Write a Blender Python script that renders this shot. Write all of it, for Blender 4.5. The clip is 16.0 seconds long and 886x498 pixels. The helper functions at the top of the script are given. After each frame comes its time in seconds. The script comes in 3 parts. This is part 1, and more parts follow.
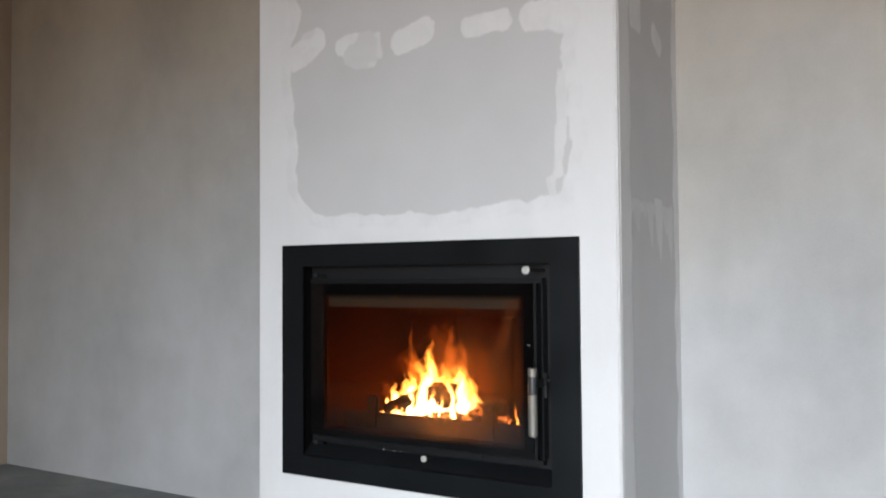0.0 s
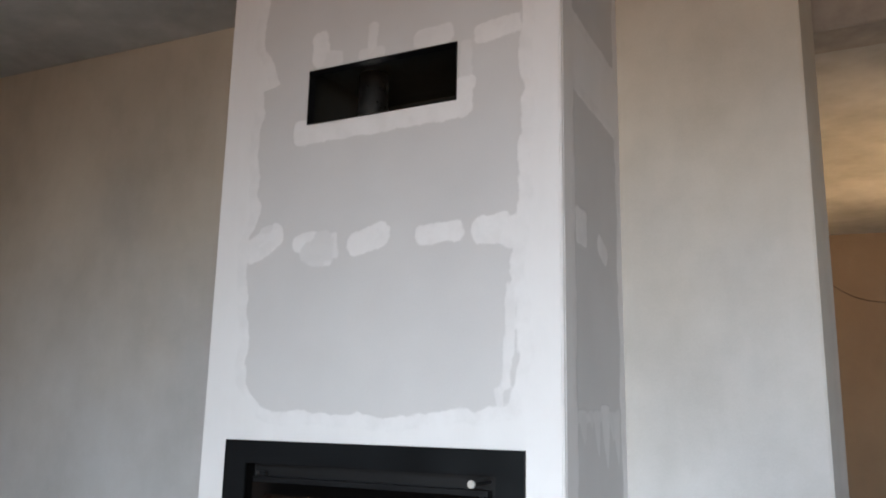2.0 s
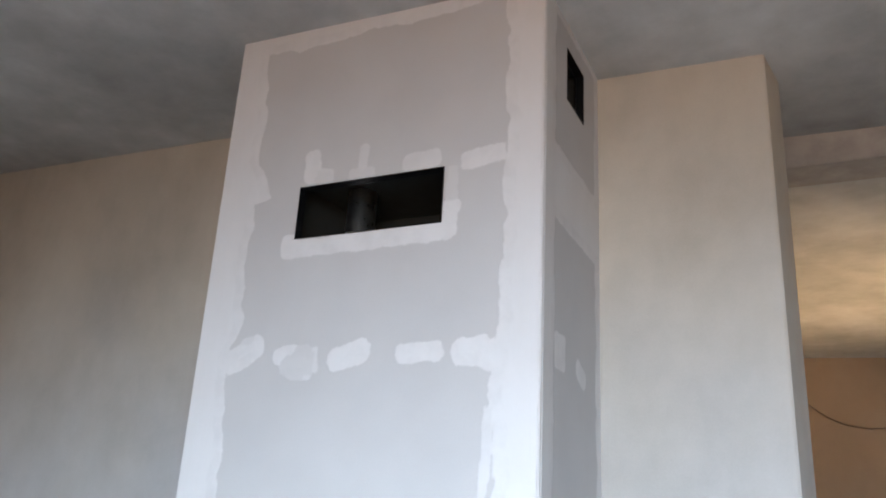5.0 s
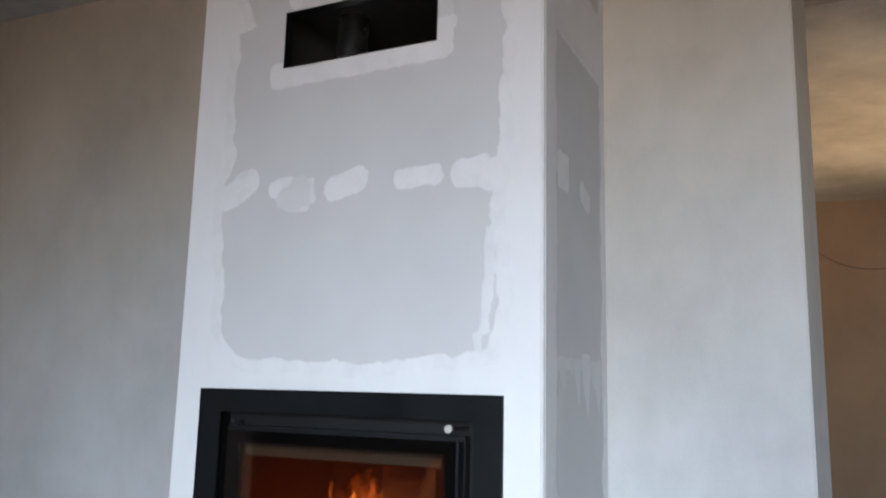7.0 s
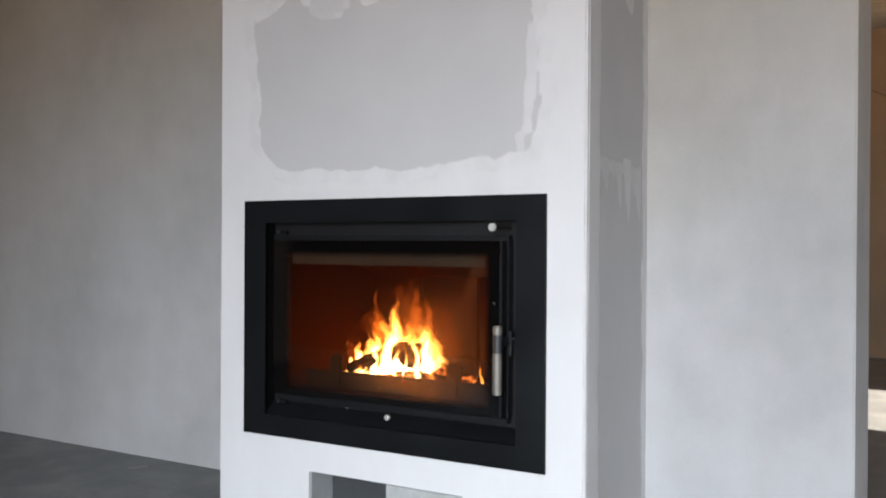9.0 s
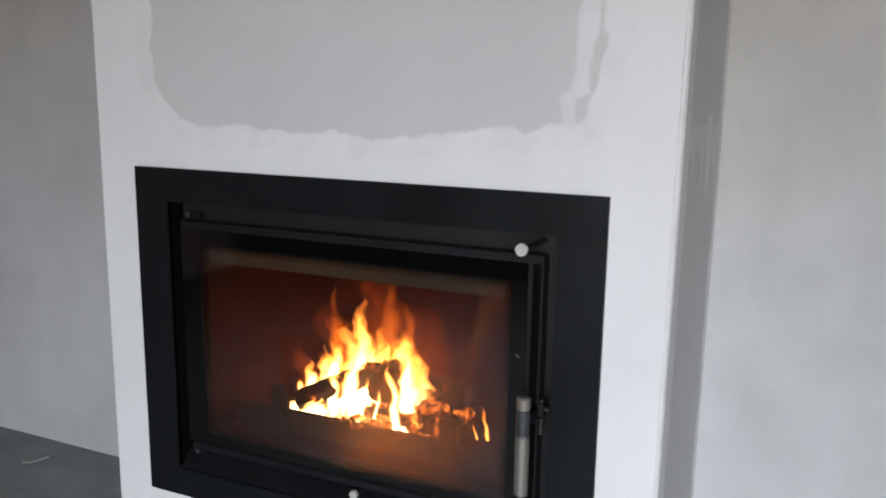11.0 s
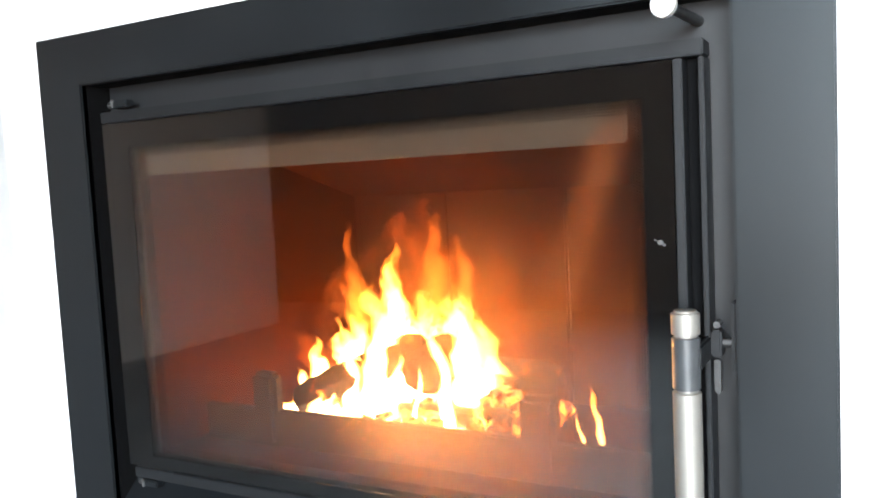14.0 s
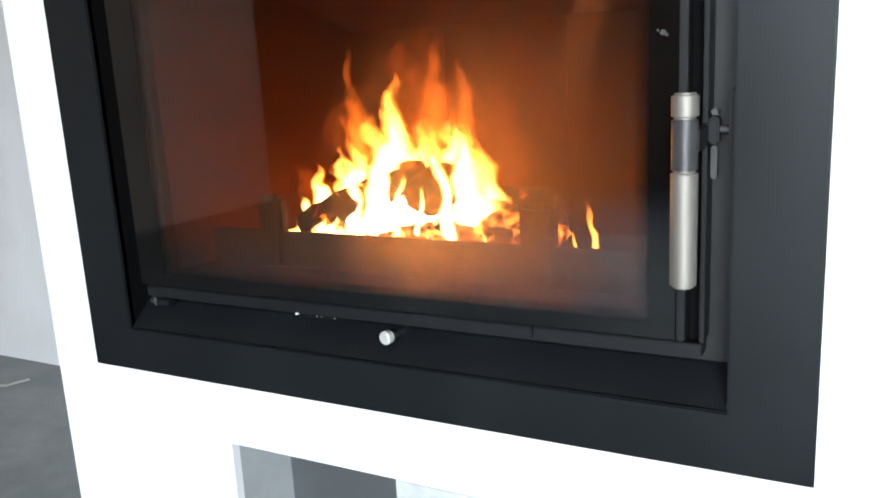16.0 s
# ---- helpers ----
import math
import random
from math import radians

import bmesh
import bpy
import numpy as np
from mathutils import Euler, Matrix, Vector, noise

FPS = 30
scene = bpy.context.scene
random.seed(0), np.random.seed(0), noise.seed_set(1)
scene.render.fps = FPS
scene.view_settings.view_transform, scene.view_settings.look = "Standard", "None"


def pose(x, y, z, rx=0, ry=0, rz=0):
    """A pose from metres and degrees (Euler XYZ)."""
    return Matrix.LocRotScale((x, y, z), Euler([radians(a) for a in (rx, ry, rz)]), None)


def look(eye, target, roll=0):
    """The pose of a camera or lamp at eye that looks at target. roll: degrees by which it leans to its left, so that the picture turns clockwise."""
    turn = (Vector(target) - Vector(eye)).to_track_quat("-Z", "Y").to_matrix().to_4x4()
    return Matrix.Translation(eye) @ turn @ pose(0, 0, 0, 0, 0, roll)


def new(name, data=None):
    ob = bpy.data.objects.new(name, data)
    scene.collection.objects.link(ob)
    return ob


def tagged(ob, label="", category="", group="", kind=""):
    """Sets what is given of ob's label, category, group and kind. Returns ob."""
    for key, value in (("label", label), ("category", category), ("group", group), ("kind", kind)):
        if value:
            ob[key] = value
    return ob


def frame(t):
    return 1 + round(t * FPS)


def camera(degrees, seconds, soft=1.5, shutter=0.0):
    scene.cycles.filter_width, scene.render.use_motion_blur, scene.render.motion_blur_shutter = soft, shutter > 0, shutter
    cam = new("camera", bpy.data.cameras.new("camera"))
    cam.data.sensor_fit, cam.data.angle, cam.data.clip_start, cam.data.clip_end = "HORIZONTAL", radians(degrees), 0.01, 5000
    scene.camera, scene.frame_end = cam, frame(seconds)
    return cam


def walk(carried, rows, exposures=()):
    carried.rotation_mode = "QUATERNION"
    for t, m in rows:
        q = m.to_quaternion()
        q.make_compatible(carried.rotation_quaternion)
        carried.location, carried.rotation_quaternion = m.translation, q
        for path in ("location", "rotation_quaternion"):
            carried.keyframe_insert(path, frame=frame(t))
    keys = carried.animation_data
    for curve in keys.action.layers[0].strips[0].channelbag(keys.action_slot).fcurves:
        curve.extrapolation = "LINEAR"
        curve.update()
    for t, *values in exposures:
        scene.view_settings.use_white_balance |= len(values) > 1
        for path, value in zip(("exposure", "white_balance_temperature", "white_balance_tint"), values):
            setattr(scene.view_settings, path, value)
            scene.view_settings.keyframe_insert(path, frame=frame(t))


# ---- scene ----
cam = camera(57.4, 16.0, soft=1.9, shutter=0.3)
PATH = [
    (0, (1.05, -1.707, 0.849), (0.05878, 0.02893, 0.915), -0.426),
    (0.5, (1.059, -1.706, 0.892), (0.06511, 0.02101, 1.065), 0.471),
    (1, (1.071, -1.709, 0.923), (0.0804, 0.01059, 1.172), -0.428),
    (1.5, (1.072, -1.737, 0.9721), (0.134, -0.009502, 1.341), 1.24),
    (2, (1.085, -1.732, 1.006), (0.2006, 0.01556, 1.41), 1.17),
    (2.5, (1.086, -1.746, 1.021), (0.1911, -0.02099, 1.495), 1.89),
    (3, (1.102, -1.754, 1.032), (0.2008, -0.05616, 1.583), 1.86),
    (3.5, (1.108, -1.767, 1.043), (0.2143, -0.08659, 1.657), 2.18),
    (3.7, (1.117, -1.766, 1.045), (0.238, -0.09224, 1.698), 2.68),
    (5.8, (1.099, -1.756, 1.029), (0.2692, -0.05201, 1.669), 3.19),
    (6, (1.094, -1.74, 1.001), (0.2536, -0.03081, 1.612), 2.89),
    (6.5, (1.091, -1.691, 0.9765), (0.2332, 0.0523, 1.45), 2.2),
    (7, (1.083, -1.672, 0.9444), (0.2198, 0.09928, 1.286), 1.32),
    (7.5, (1.076, -1.674, 0.9253), (0.1613, 0.08854, 1.162), 1.04),
    (8, (1.067, -1.659, 0.8912), (0.09905, 0.08308, 1.058), 1.66),
    (8.5, (1.064, -1.66, 0.8561), (0.106, 0.09193, 0.9693), 1.18),
    (9, (1.042, -1.675, 0.82), (0.1163, 0.098, 0.8107), 0.33),
    (9.2, (1.059, -1.643, 0.7488), (0.1206, 0.123, 0.7763), 0.75),
    (11.3, (0.5876, -0.9904, 1.084), (-0.1906, 0.7933, 0.6225), 0.44),
    (11.5, (0.5431, -0.9186, 1.084), (-0.2052, 0.8655, 0.5774), -0.62),
    (12, (0.4663, -0.7057, 1.073), (-0.3058, 1.054, 0.519), -1.86),
    (12.5, (0.4356, -0.5203, 0.9958), (-0.4358, 1.157, 0.3422), -1.81),
    (13, (0.4251, -0.517, 0.8521), (-0.5333, 1.192, 0.4498), -3.43),
    (13.5, (0.4401, -0.5931, 0.7682), (-0.5344, 1.144, 0.5846), -4.44),
    (14, (0.4523, -0.6388, 0.7442), (-0.5034, 1.111, 0.5817), -2.88),
    (14.5, (0.4533, -0.6508, 0.7331), (-0.485, 1.095, 0.4643), -2.87),
    (15, (0.4517, -0.6659, 0.7047), (-0.4936, 1.067, 0.3823), -2.38),
    (15.5, (0.4499, -0.6763, 0.6899), (-0.496, 1.042, 0.2976), -3.15),
    (16, (0.4515, -0.6755, 0.6678), (-0.4728, 1.045, 0.2386), -2.98),
]
walk(cam, [(t, look(e, g, r)) for t, e, g, r in PATH],
     [(0.0, 2.06, 6770, 12), (1.5, 2.18, 6650, 11.5), (2.5, 2.28, 6320, 11), (3.5, 2.49, 6100, 10), (6.0, 2.56, 5960, 10),
      (6.5, 2.36, 6000, 10), (7.5, 2.18, 6170, 12), (9.2, 1.98, 6720, 13.5), (11.3, 1.80, 6700, 13), (12.6, 1.80, 6850, 12.5),
      (12.8, 2.38, 6700, 13), (13.0, 3.16, 6700, 13), (13.3, 3.78, 6600, 10), (13.55, 4.13, 6550, 9), (14.0, 3.93, 6550, 9),
      (14.5, 3.70, 6550, 9), (15.0, 3.54, 6550, 9), (15.5, 3.25, 6550, 9), (16.0, 2.96, 6550, 9)])

# ---- world, sun, window light ----
world = bpy.data.worlds.new("world")
scene.world = world
world.use_nodes = True
wt = world.node_tree
sky = wt.nodes.new("ShaderNodeTexSky")
sky.sky_type = "NISHITA"
sky.sun_disc = False
sky.sun_elevation = radians(34)
sky.sun_rotation = radians(90)
wt.links.new(sky.outputs[0], wt.nodes["Background"].inputs[0])
wt.nodes["Background"].inputs[1].default_value = 0.05

sun = new("sun", bpy.data.lights.new("sun", "SUN"))
sun.data.energy, sun.data.angle, sun.data.color = 5.0, radians(0.5), (1, 0.9, 0.76)
sun.matrix_world = look((6.0, 3.2, 4.2), (0.0, 3.2, 0.0))


def area(name, eye, target, sx, sy, watts, col, spread=180):
    d = bpy.data.lights.new(name, "AREA")
    d.shape, d.size, d.size_y, d.energy, d.color = "RECTANGLE", sx, sy, watts, col
    d.spread = radians(spread)
    ob = new(name, d)
    ob.matrix_world = look(eye, target)
    return ob


# the glazed door behind the camera: sky light falling in, and light thrown up from the ground outside
area("window_sky_light", (1.6, -3.53, 1.08), (1.08, -2.0, -0.12), 2.3, 1.95, 27.5, (0.74, 0.885, 1.0), 104)
area("window_ground_light", (1.6, -3.56, 0.9), (1.2, -1.0, 2.4), 2.3, 1.5, 5.3, (1.0, 0.44, 0.17))
# added lamp outside the window of the room beyond, for the warm glow on its ceiling
area("beyond_fill_light", (6.2, 3.0, -0.15), (2.0, 3.7, 2.4), 3.0, 2.4, 80, (1.0, 0.60, 0.27), 80)

# ---- materials ----
class Nodes:
    """A short hand for building one node material."""

    def __init__(self, name):
        self.m = bpy.data.materials.new(name)
        self.m.use_nodes = True
        self.t = self.m.node_tree
        self.b = self.t.nodes["Principled BSDF"]
        self.out = self.t.nodes["Material Output"]

    def add(self, kind, **k):
        n = self.t.nodes.new(kind)
        for key, v in k.items():
            n.inputs[key].default_value = v
        return n

    def link(self, a, b):
        self.t.links.new(a, b)

    def coords(self, sx=1, sy=1, sz=1):
        c = self.add("ShaderNodeTexCoord")
        mp = self.add("ShaderNodeMapping")
        mp.inputs["Scale"].default_value = (sx, sy, sz)
        self.link(c.outputs["Object"], mp.inputs[0])
        return mp.outputs[0]

    def noise(self, scale, detail=3, rough=0.55, vec=None):
        n = self.add("ShaderNodeTexNoise", Scale=scale, Detail=detail, Roughness=rough)
        self.link(vec if vec else self.coords(), n.inputs["Vector"])
        return n.outputs["Fac"]

    def ramp(self, fac, stops):
        n = self.t.nodes.new("ShaderNodeValToRGB")
        e = n.color_ramp.elements
        while len(e) < len(stops):
            e.new(0.5)
        for el, (p, c) in zip(e, stops):
            el.position, el.color = p, (*c, 1)
        self.link(fac, n.inputs[0])
        return n.outputs[0]

    def maths(self, op, a, b=0.0, c=0.0, clamp=False):
        n = self.t.nodes.new("ShaderNodeMath")
        n.operation, n.use_clamp = op, clamp
        for i, v in enumerate((a, b, c)):
            if isinstance(v, (int, float)):
                n.inputs[i].default_value = v
            else:
                self.link(v, n.inputs[i])
        return n.outputs[0]

    def span(self, v, a, b, lo=0.0, hi=1.0):
        n = self.t.nodes.new("ShaderNodeMapRange")
        n.interpolation_type = "SMOOTHSTEP"
        self.link(v, n.inputs[0])
        for i, q in enumerate((a, b, lo, hi)):
            n.inputs[i + 1].default_value = q
        return n.outputs[0]

    def mix(self, fac, a, b, mode="MIX"):
        n = self.t.nodes.new("ShaderNodeMix")
        n.data_type, n.blend_type = "RGBA", mode
        for sock, v in ((n.inputs[0], fac), (n.inputs[6], a), (n.inputs[7], b)):
            if isinstance(v, (int, float)):
                sock.default_value = v
            elif isinstance(v, tuple):
                sock.default_value = (*v, 1)
            else:
                self.link(v, sock)
        return n.outputs[2]

    def bump(self, height, strength, dist, normal=None):
        n = self.add("ShaderNodeBump", Strength=strength, Distance=dist)
        self.link(height, n.inputs["Height"])
        if normal:
            self.link(normal, n.inputs["Normal"])
        return n.outputs[0]

    def set(self, **k):
        for key, v in k.items():
            sock = self.b.inputs[key.replace("_", " ")]
            if isinstance(v, (int, float)):
                sock.default_value = v
            elif isinstance(v, tuple):
                sock.default_value = (*v, 1)
            else:
                self.link(v, sock)
        return self


def plain(name, col, rough=0.5, metal=0.0, var=0.25, scale=30, bump=0.0, spec=None):
    """Colour with fine grain and broad mottling."""
    n = Nodes(name)
    f = n.maths("ADD", n.maths("MULTIPLY", n.noise(scale, 4), 0.6), n.maths("MULTIPLY", n.noise(scale / 9, 2), 0.4))
    lo, hi = tuple(c * (1 - var) for c in col), tuple(min(1, c * (1 + var)) for c in col)
    n.set(Base_Color=n.ramp(f, [(0.3, lo), (0.7, hi)]), Metallic=metal,
          Roughness=n.span(f, 0.3, 0.7, rough * 0.85, min(1, rough * 1.15)))
    n.b.inputs["Specular IOR Level"].default_value = spec if spec is not None else 0.5 if max(col) > 0.02 else 0.3
    if bump:
        n.set(Normal=n.bump(n.noise(scale * 2, 4), bump, 0.002))
    return n.m


def render_plaster(name, a, b, c, height_tint=False):
    """Raw lime plaster: broad float marks, cloudy tone, fine sand; optionally warm light above and cool light below,
    painted in by height.
    """
    n = Nodes(name)
    broad = n.noise(1.1, 3, 0.6)
    sweep = n.noise(3.2, 4, 0.6, n.coords(1.0, 1.0, 0.45))
    sand = n.noise(160, 2, 0.6)
    blotch = n.noise(9, 5, 0.65)
    tone = n.maths("ADD", n.maths("MULTIPLY", broad, 0.54), n.maths("MULTIPLY", sweep, 0.30))
    tone = n.maths("ADD", tone, n.maths("MULTIPLY", blotch, 0.16))
    col = n.ramp(tone, [(0.32, a), (0.5, b), (0.68, c)])
    col = n.mix(0.06, col, n.ramp(sand, [(0.3, (0.35, 0.34, 0.31)), (0.7, (0.62, 0.60, 0.57))]))
    if height_tint:
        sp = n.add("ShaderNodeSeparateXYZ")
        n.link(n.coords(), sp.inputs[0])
        # warm upper and cool lower light, put into the colour with a ragged border
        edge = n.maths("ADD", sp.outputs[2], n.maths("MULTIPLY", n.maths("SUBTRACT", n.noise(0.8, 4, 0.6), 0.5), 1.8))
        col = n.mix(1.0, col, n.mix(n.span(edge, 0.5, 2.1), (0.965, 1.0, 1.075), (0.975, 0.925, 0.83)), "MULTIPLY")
    nrm = n.bump(sweep, 0.25, 0.012)
    n.set(Base_Color=col, Roughness=0.88, Normal=n.bump(sand, 0.06, 0.002, nrm))
    return n.m


def filled_board():
    """Grey plasterboard paper with white joint filler where the attribute 'filler' (metres inside its edge) is positive."""
    n = Nodes("filled_plasterboard")
    at = n.add("ShaderNodeAttribute")
    at.attribute_name = "filler"
    d = at.outputs["Fac"]
    rag = n.noise(17, 3, 0.55, n.coords(1, 1, 0.8))
    fine = n.noise(120, 3, 0.6, n.coords(1, 1, 0.5))
    d = n.maths("ADD", d, n.maths("MULTIPLY", n.maths("SUBTRACT", rag, 0.5), 0.026))
    d = n.maths("ADD", d, n.maths("MULTIPLY", n.maths("SUBTRACT", fine, 0.5), 0.003))
    ragged = n.noise(48, 4, 0.6)
    d = n.maths("ADD", d, n.maths("MULTIPLY", n.maths("SUBTRACT", ragged, 0.5), 0.009))
    op = n.add("ShaderNodeAttribute")
    op.attribute_name = "opacity"
    thin = n.span(n.noise(16, 4, 0.6), 0.30, 0.62, 0.70, 1.0)
    body_ = n.maths("MAXIMUM", thin, n.span(d, 0.012, 0.04))
    cover = n.maths("MULTIPLY", n.maths("MULTIPLY", n.span(d, -0.0025, 0.0045), body_), op.outputs["Fac"])
    cloud = n.noise(3.0, 3, 0.6)
    paper = n.ramp(cloud, [(0.3, (0.475, 0.47, 0.468)), (0.7, (0.52, 0.515, 0.512))])
    paper = n.mix(0.06, paper, n.ramp(n.noise(220, 2), [(0.3, (0.3, 0.3, 0.3)), (0.7, (0.52, 0.52, 0.52))]))
    smear = n.noise(4.5, 4, 0.6, n.coords(1.4, 1.4, 0.7))
    drag = n.noise(26, 3, 0.6, n.coords(2.2, 2.2, 0.12))
    smear = n.maths("ADD", n.maths("MULTIPLY", smear, 0.87), n.maths("MULTIPLY", drag, 0.13))
    white = n.ramp(smear, [(0.25, (0.605, 0.597, 0.592)), (0.7, (0.665, 0.66, 0.66))])
    n.set(Base_Color=n.mix(cover, paper, white), Roughness=n.span(cover, 0, 1, 0.82, 0.7))
    nrm = n.bump(cover, 0.35, 0.0015)
    n.set(Normal=n.bump(smear, 0.12, 0.003, nrm))
    return n.m


def screed():
    n = Nodes("cement_screed")
    big, mid, sand = n.noise(0.9, 4, 0.6), n.noise(4.5, 5, 0.65), n.noise(140, 2)
    tone = n.maths("ADD", n.maths("MULTIPLY", big, 0.5), n.maths("MULTIPLY", mid, 0.5))
    col = n.ramp(tone, [(0.34, (0.115, 0.124, 0.130)), (0.5, (0.19, 0.20, 0.204)), (0.68, (0.31, 0.315, 0.31))])
    dust = n.span(n.noise(2.1, 5, 0.7), 0.58, 0.72)
    col = n.mix(n.maths("MULTIPLY", dust, 0.5), col, (0.42, 0.42, 0.40))
    n.set(Base_Color=col, Roughness=n.span(tone, 0.3, 0.7, 0.55, 0.85), Normal=n.bump(sand, 0.25, 0.002, n.bump(mid, 0.3, 0.01)))
    return n.m


def satin_black():
    n = Nodes("satin_black_steel")
    f = n.noise(420, 2)
    g = n.noise(5, 3)
    n.set(Base_Color=n.ramp(g, [(0.3, (0.0040, 0.0045, 0.0052)), (0.7, (0.0063, 0.0072, 0.0083))]),
          Roughness=n.span(g, 0.3, 0.7, 0.36, 0.46), Normal=n.bump(f, 0.06, 0.0005))
    n.b.inputs["Specular IOR Level"].default_value = 0.23
    n.b.inputs["Specular Tint"].default_value = (0.91, 0.98, 1.0, 1)
    return n.m


def brushed(name, col):
    n = Nodes(name)
    f = n.noise(60, 3, 0.6, n.coords(1, 1, 14))
    n.set(Base_Color=n.ramp(f, [(0.3, tuple(c * 0.85 for c in col)), (0.7, col)]), Metallic=0.75,
          Roughness=n.span(f, 0.3, 0.7, 0.5, 0.64))
    return n.m


def stove_glass():
    """Ceramic glass: clear with a clean mirror coat and a thin brown smoke film, thicker towards the rim and in one slanting streak."""
    n = Nodes("smoked_ceramic_glass")
    c = n.add("ShaderNodeTexCoord")
    s = n.add("ShaderNodeSeparateXYZ")
    n.link(c.outputs["Object"], s.inputs[0])
    x, z = s.outputs[0], s.outputs[2]
    ex = n.maths("SUBTRACT", 0.288, n.maths("ABSOLUTE", n.maths("ADD", x, 0.002)))
    ez = n.maths("SUBTRACT", 0.178, n.maths("ABSOLUTE", n.maths("SUBTRACT", z, 0.625)))
    rim = n.span(n.maths("MINIMUM", ex, ez), 0.0, 0.05, 1.0, 0.0)
    cloud = n.noise(9, 4, 0.6, n.coords(1, 1, 0.6))
    slant = n.maths("SUBTRACT", x, n.maths("ADD", 0.2086, n.maths("MULTIPLY", n.maths("SUBTRACT", z, 0.63), 0.36)))
    streak = n.maths("MULTIPLY", n.span(n.maths("ABSOLUTE", slant), 0.0, 0.027, 1.0, 0.0), n.span(z, 0.52, 0.74))
    low = n.span(z, 0.44, 0.6, 1.0, 0.0)
    film = n.maths("ADD", n.maths("MULTIPLY", rim, 0.006), n.maths("MULTIPLY", cloud, 0.011))
    film = n.maths("ADD", film, n.maths("MULTIPLY", streak, 0.32))
    dx, dz = n.maths("SUBTRACT", x, 0.16), n.maths("SUBTRACT", z, 0.54)
    far_ = n.maths("SQRT", n.maths("ADD", n.maths("MULTIPLY", dx, dx), n.maths("MULTIPLY", dz, dz)))
    film = n.maths("ADD", film, n.maths("MULTIPLY", n.span(far_, 0.0, 0.23, 1.0, 0.0), n.maths("MULTIPLY", cloud, 0.85)))
    film = n.maths("ADD", film, n.maths("MULTIPLY", low, 0.012))
    film = n.maths("MINIMUM", film, 0.30)
    film = n.maths("MULTIPLY", film, n.span(n.maths("MINIMUM", ex, ez), -0.004, 0.006))
    tr = n.add("ShaderNodeBsdfTransparent", Color=(0.78, 0.68, 0.60, 1))
    haze = n.add("ShaderNodeBsdfDiffuse", Color=(0.16, 0.13, 0.11, 1))
    back = n.add("ShaderNodeBsdfTranslucent", Color=(1.0, 0.52, 0.28, 1))
    hz = n.add("ShaderNodeMixShader", Fac=0.95)
    n.link(haze.outputs[0], hz.inputs[1])
    n.link(back.outputs[0], hz.inputs[2])
    mx = n.add("ShaderNodeMixShader")
    n.link(film, mx.inputs[0])
    n.link(tr.outputs[0], mx.inputs[1])
    n.link(hz.outputs[0], mx.inputs[2])
    gl = n.add("ShaderNodeBsdfGlossy", Roughness=0.03)
    gl.inputs["Color"].default_value = (0.95, 0.97, 1, 1)
    fr = n.add("ShaderNodeFresnel", IOR=2.05)
    top = n.add("ShaderNodeMixShader")
    n.link(fr.outputs[0], top.inputs[0])
    n.link(mx.outputs[0], top.inputs[1])
    n.link(gl.outputs[0], top.inputs[2])
    n.link(top.outputs[0], n.out.inputs[0])
    return n.m


def clear_back():
    n = Nodes("clear_glass_inside")
    tr = n.add("ShaderNodeBsdfTransparent", Color=(0.97, 0.97, 0.97, 1))
    n.link(tr.outputs[0], n.out.inputs[0])
    return n.m


def flame_gas():
    """Burning gas. The attribute 'lick' holds: nearness to the side rim, height along the lick, heat of the lick."""
    n = Nodes("burning_gas")
    at = n.add("ShaderNodeAttribute")
    at.attribute_name = "lick"
    sp = n.add("ShaderNodeSeparateXYZ")
    n.link(at.outputs["Vector"], sp.inputs[0])
    rim, rise, hot = sp.outputs[0], sp.outputs[1], sp.outputs[2]
    curl = n.maths("SUBTRACT", n.noise(55, 4, 0.6, n.coords(1, 1, 0.55)), 0.5)
    fine = n.maths("SUBTRACT", n.noise(130, 3, 0.6, n.coords(1, 1, 0.4)), 0.5)
    wob = n.maths("ADD", n.maths("MULTIPLY", curl, 0.9), n.maths("MULTIPLY", fine, 0.4))
    e = n.maths("ADD", rim, wob)
    heat = n.maths("MULTIPLY", n.maths("SUBTRACT", 1.0, n.maths("MULTIPLY", e, e)), n.maths("SUBTRACT", 1.15, n.maths("MULTIPLY", rise, 0.85)))
    heat = n.maths("MULTIPLY", n.maths("ADD", heat, n.maths("MULTIPLY", fine, 0.4)), hot, clamp=True)
    em = n.add("ShaderNodeEmission")
    n.link(n.ramp(heat, [(0.0, (1.0, 0.11, 0.008)), (0.3, (1.0, 0.26, 0.025)), (0.6, (1.0, 0.46, 0.09)), (1.0, (1.0, 0.68, 0.32))]), em.inputs[0])
    body_ = n.maths("MULTIPLY", n.span(e, 0.45, 1.02, 1.0, 0.0), n.span(n.maths("ADD", rise, wob), 0.55, 1.0, 1.0, 0.0))
    dense = n.maths("MULTIPLY", body_, n.maths("ADD", 0.25, n.maths("MULTIPLY", hot, 0.7)), clamp=True)
    glow = n.maths("ADD", 0.064, n.maths("MULTIPLY", n.maths("POWER", heat, 1.7), 2.6))
    n.link(n.maths("MULTIPLY", glow, dense), em.inputs[1])
    tr = n.add("ShaderNodeBsdfTransparent")
    mx = n.add("ShaderNodeAddShader")
    n.link(tr.outputs[0], mx.inputs[0])
    n.link(em.outputs[0], mx.inputs[1])
    n.link(mx.outputs[0], n.out.inputs[0])
    return n.m


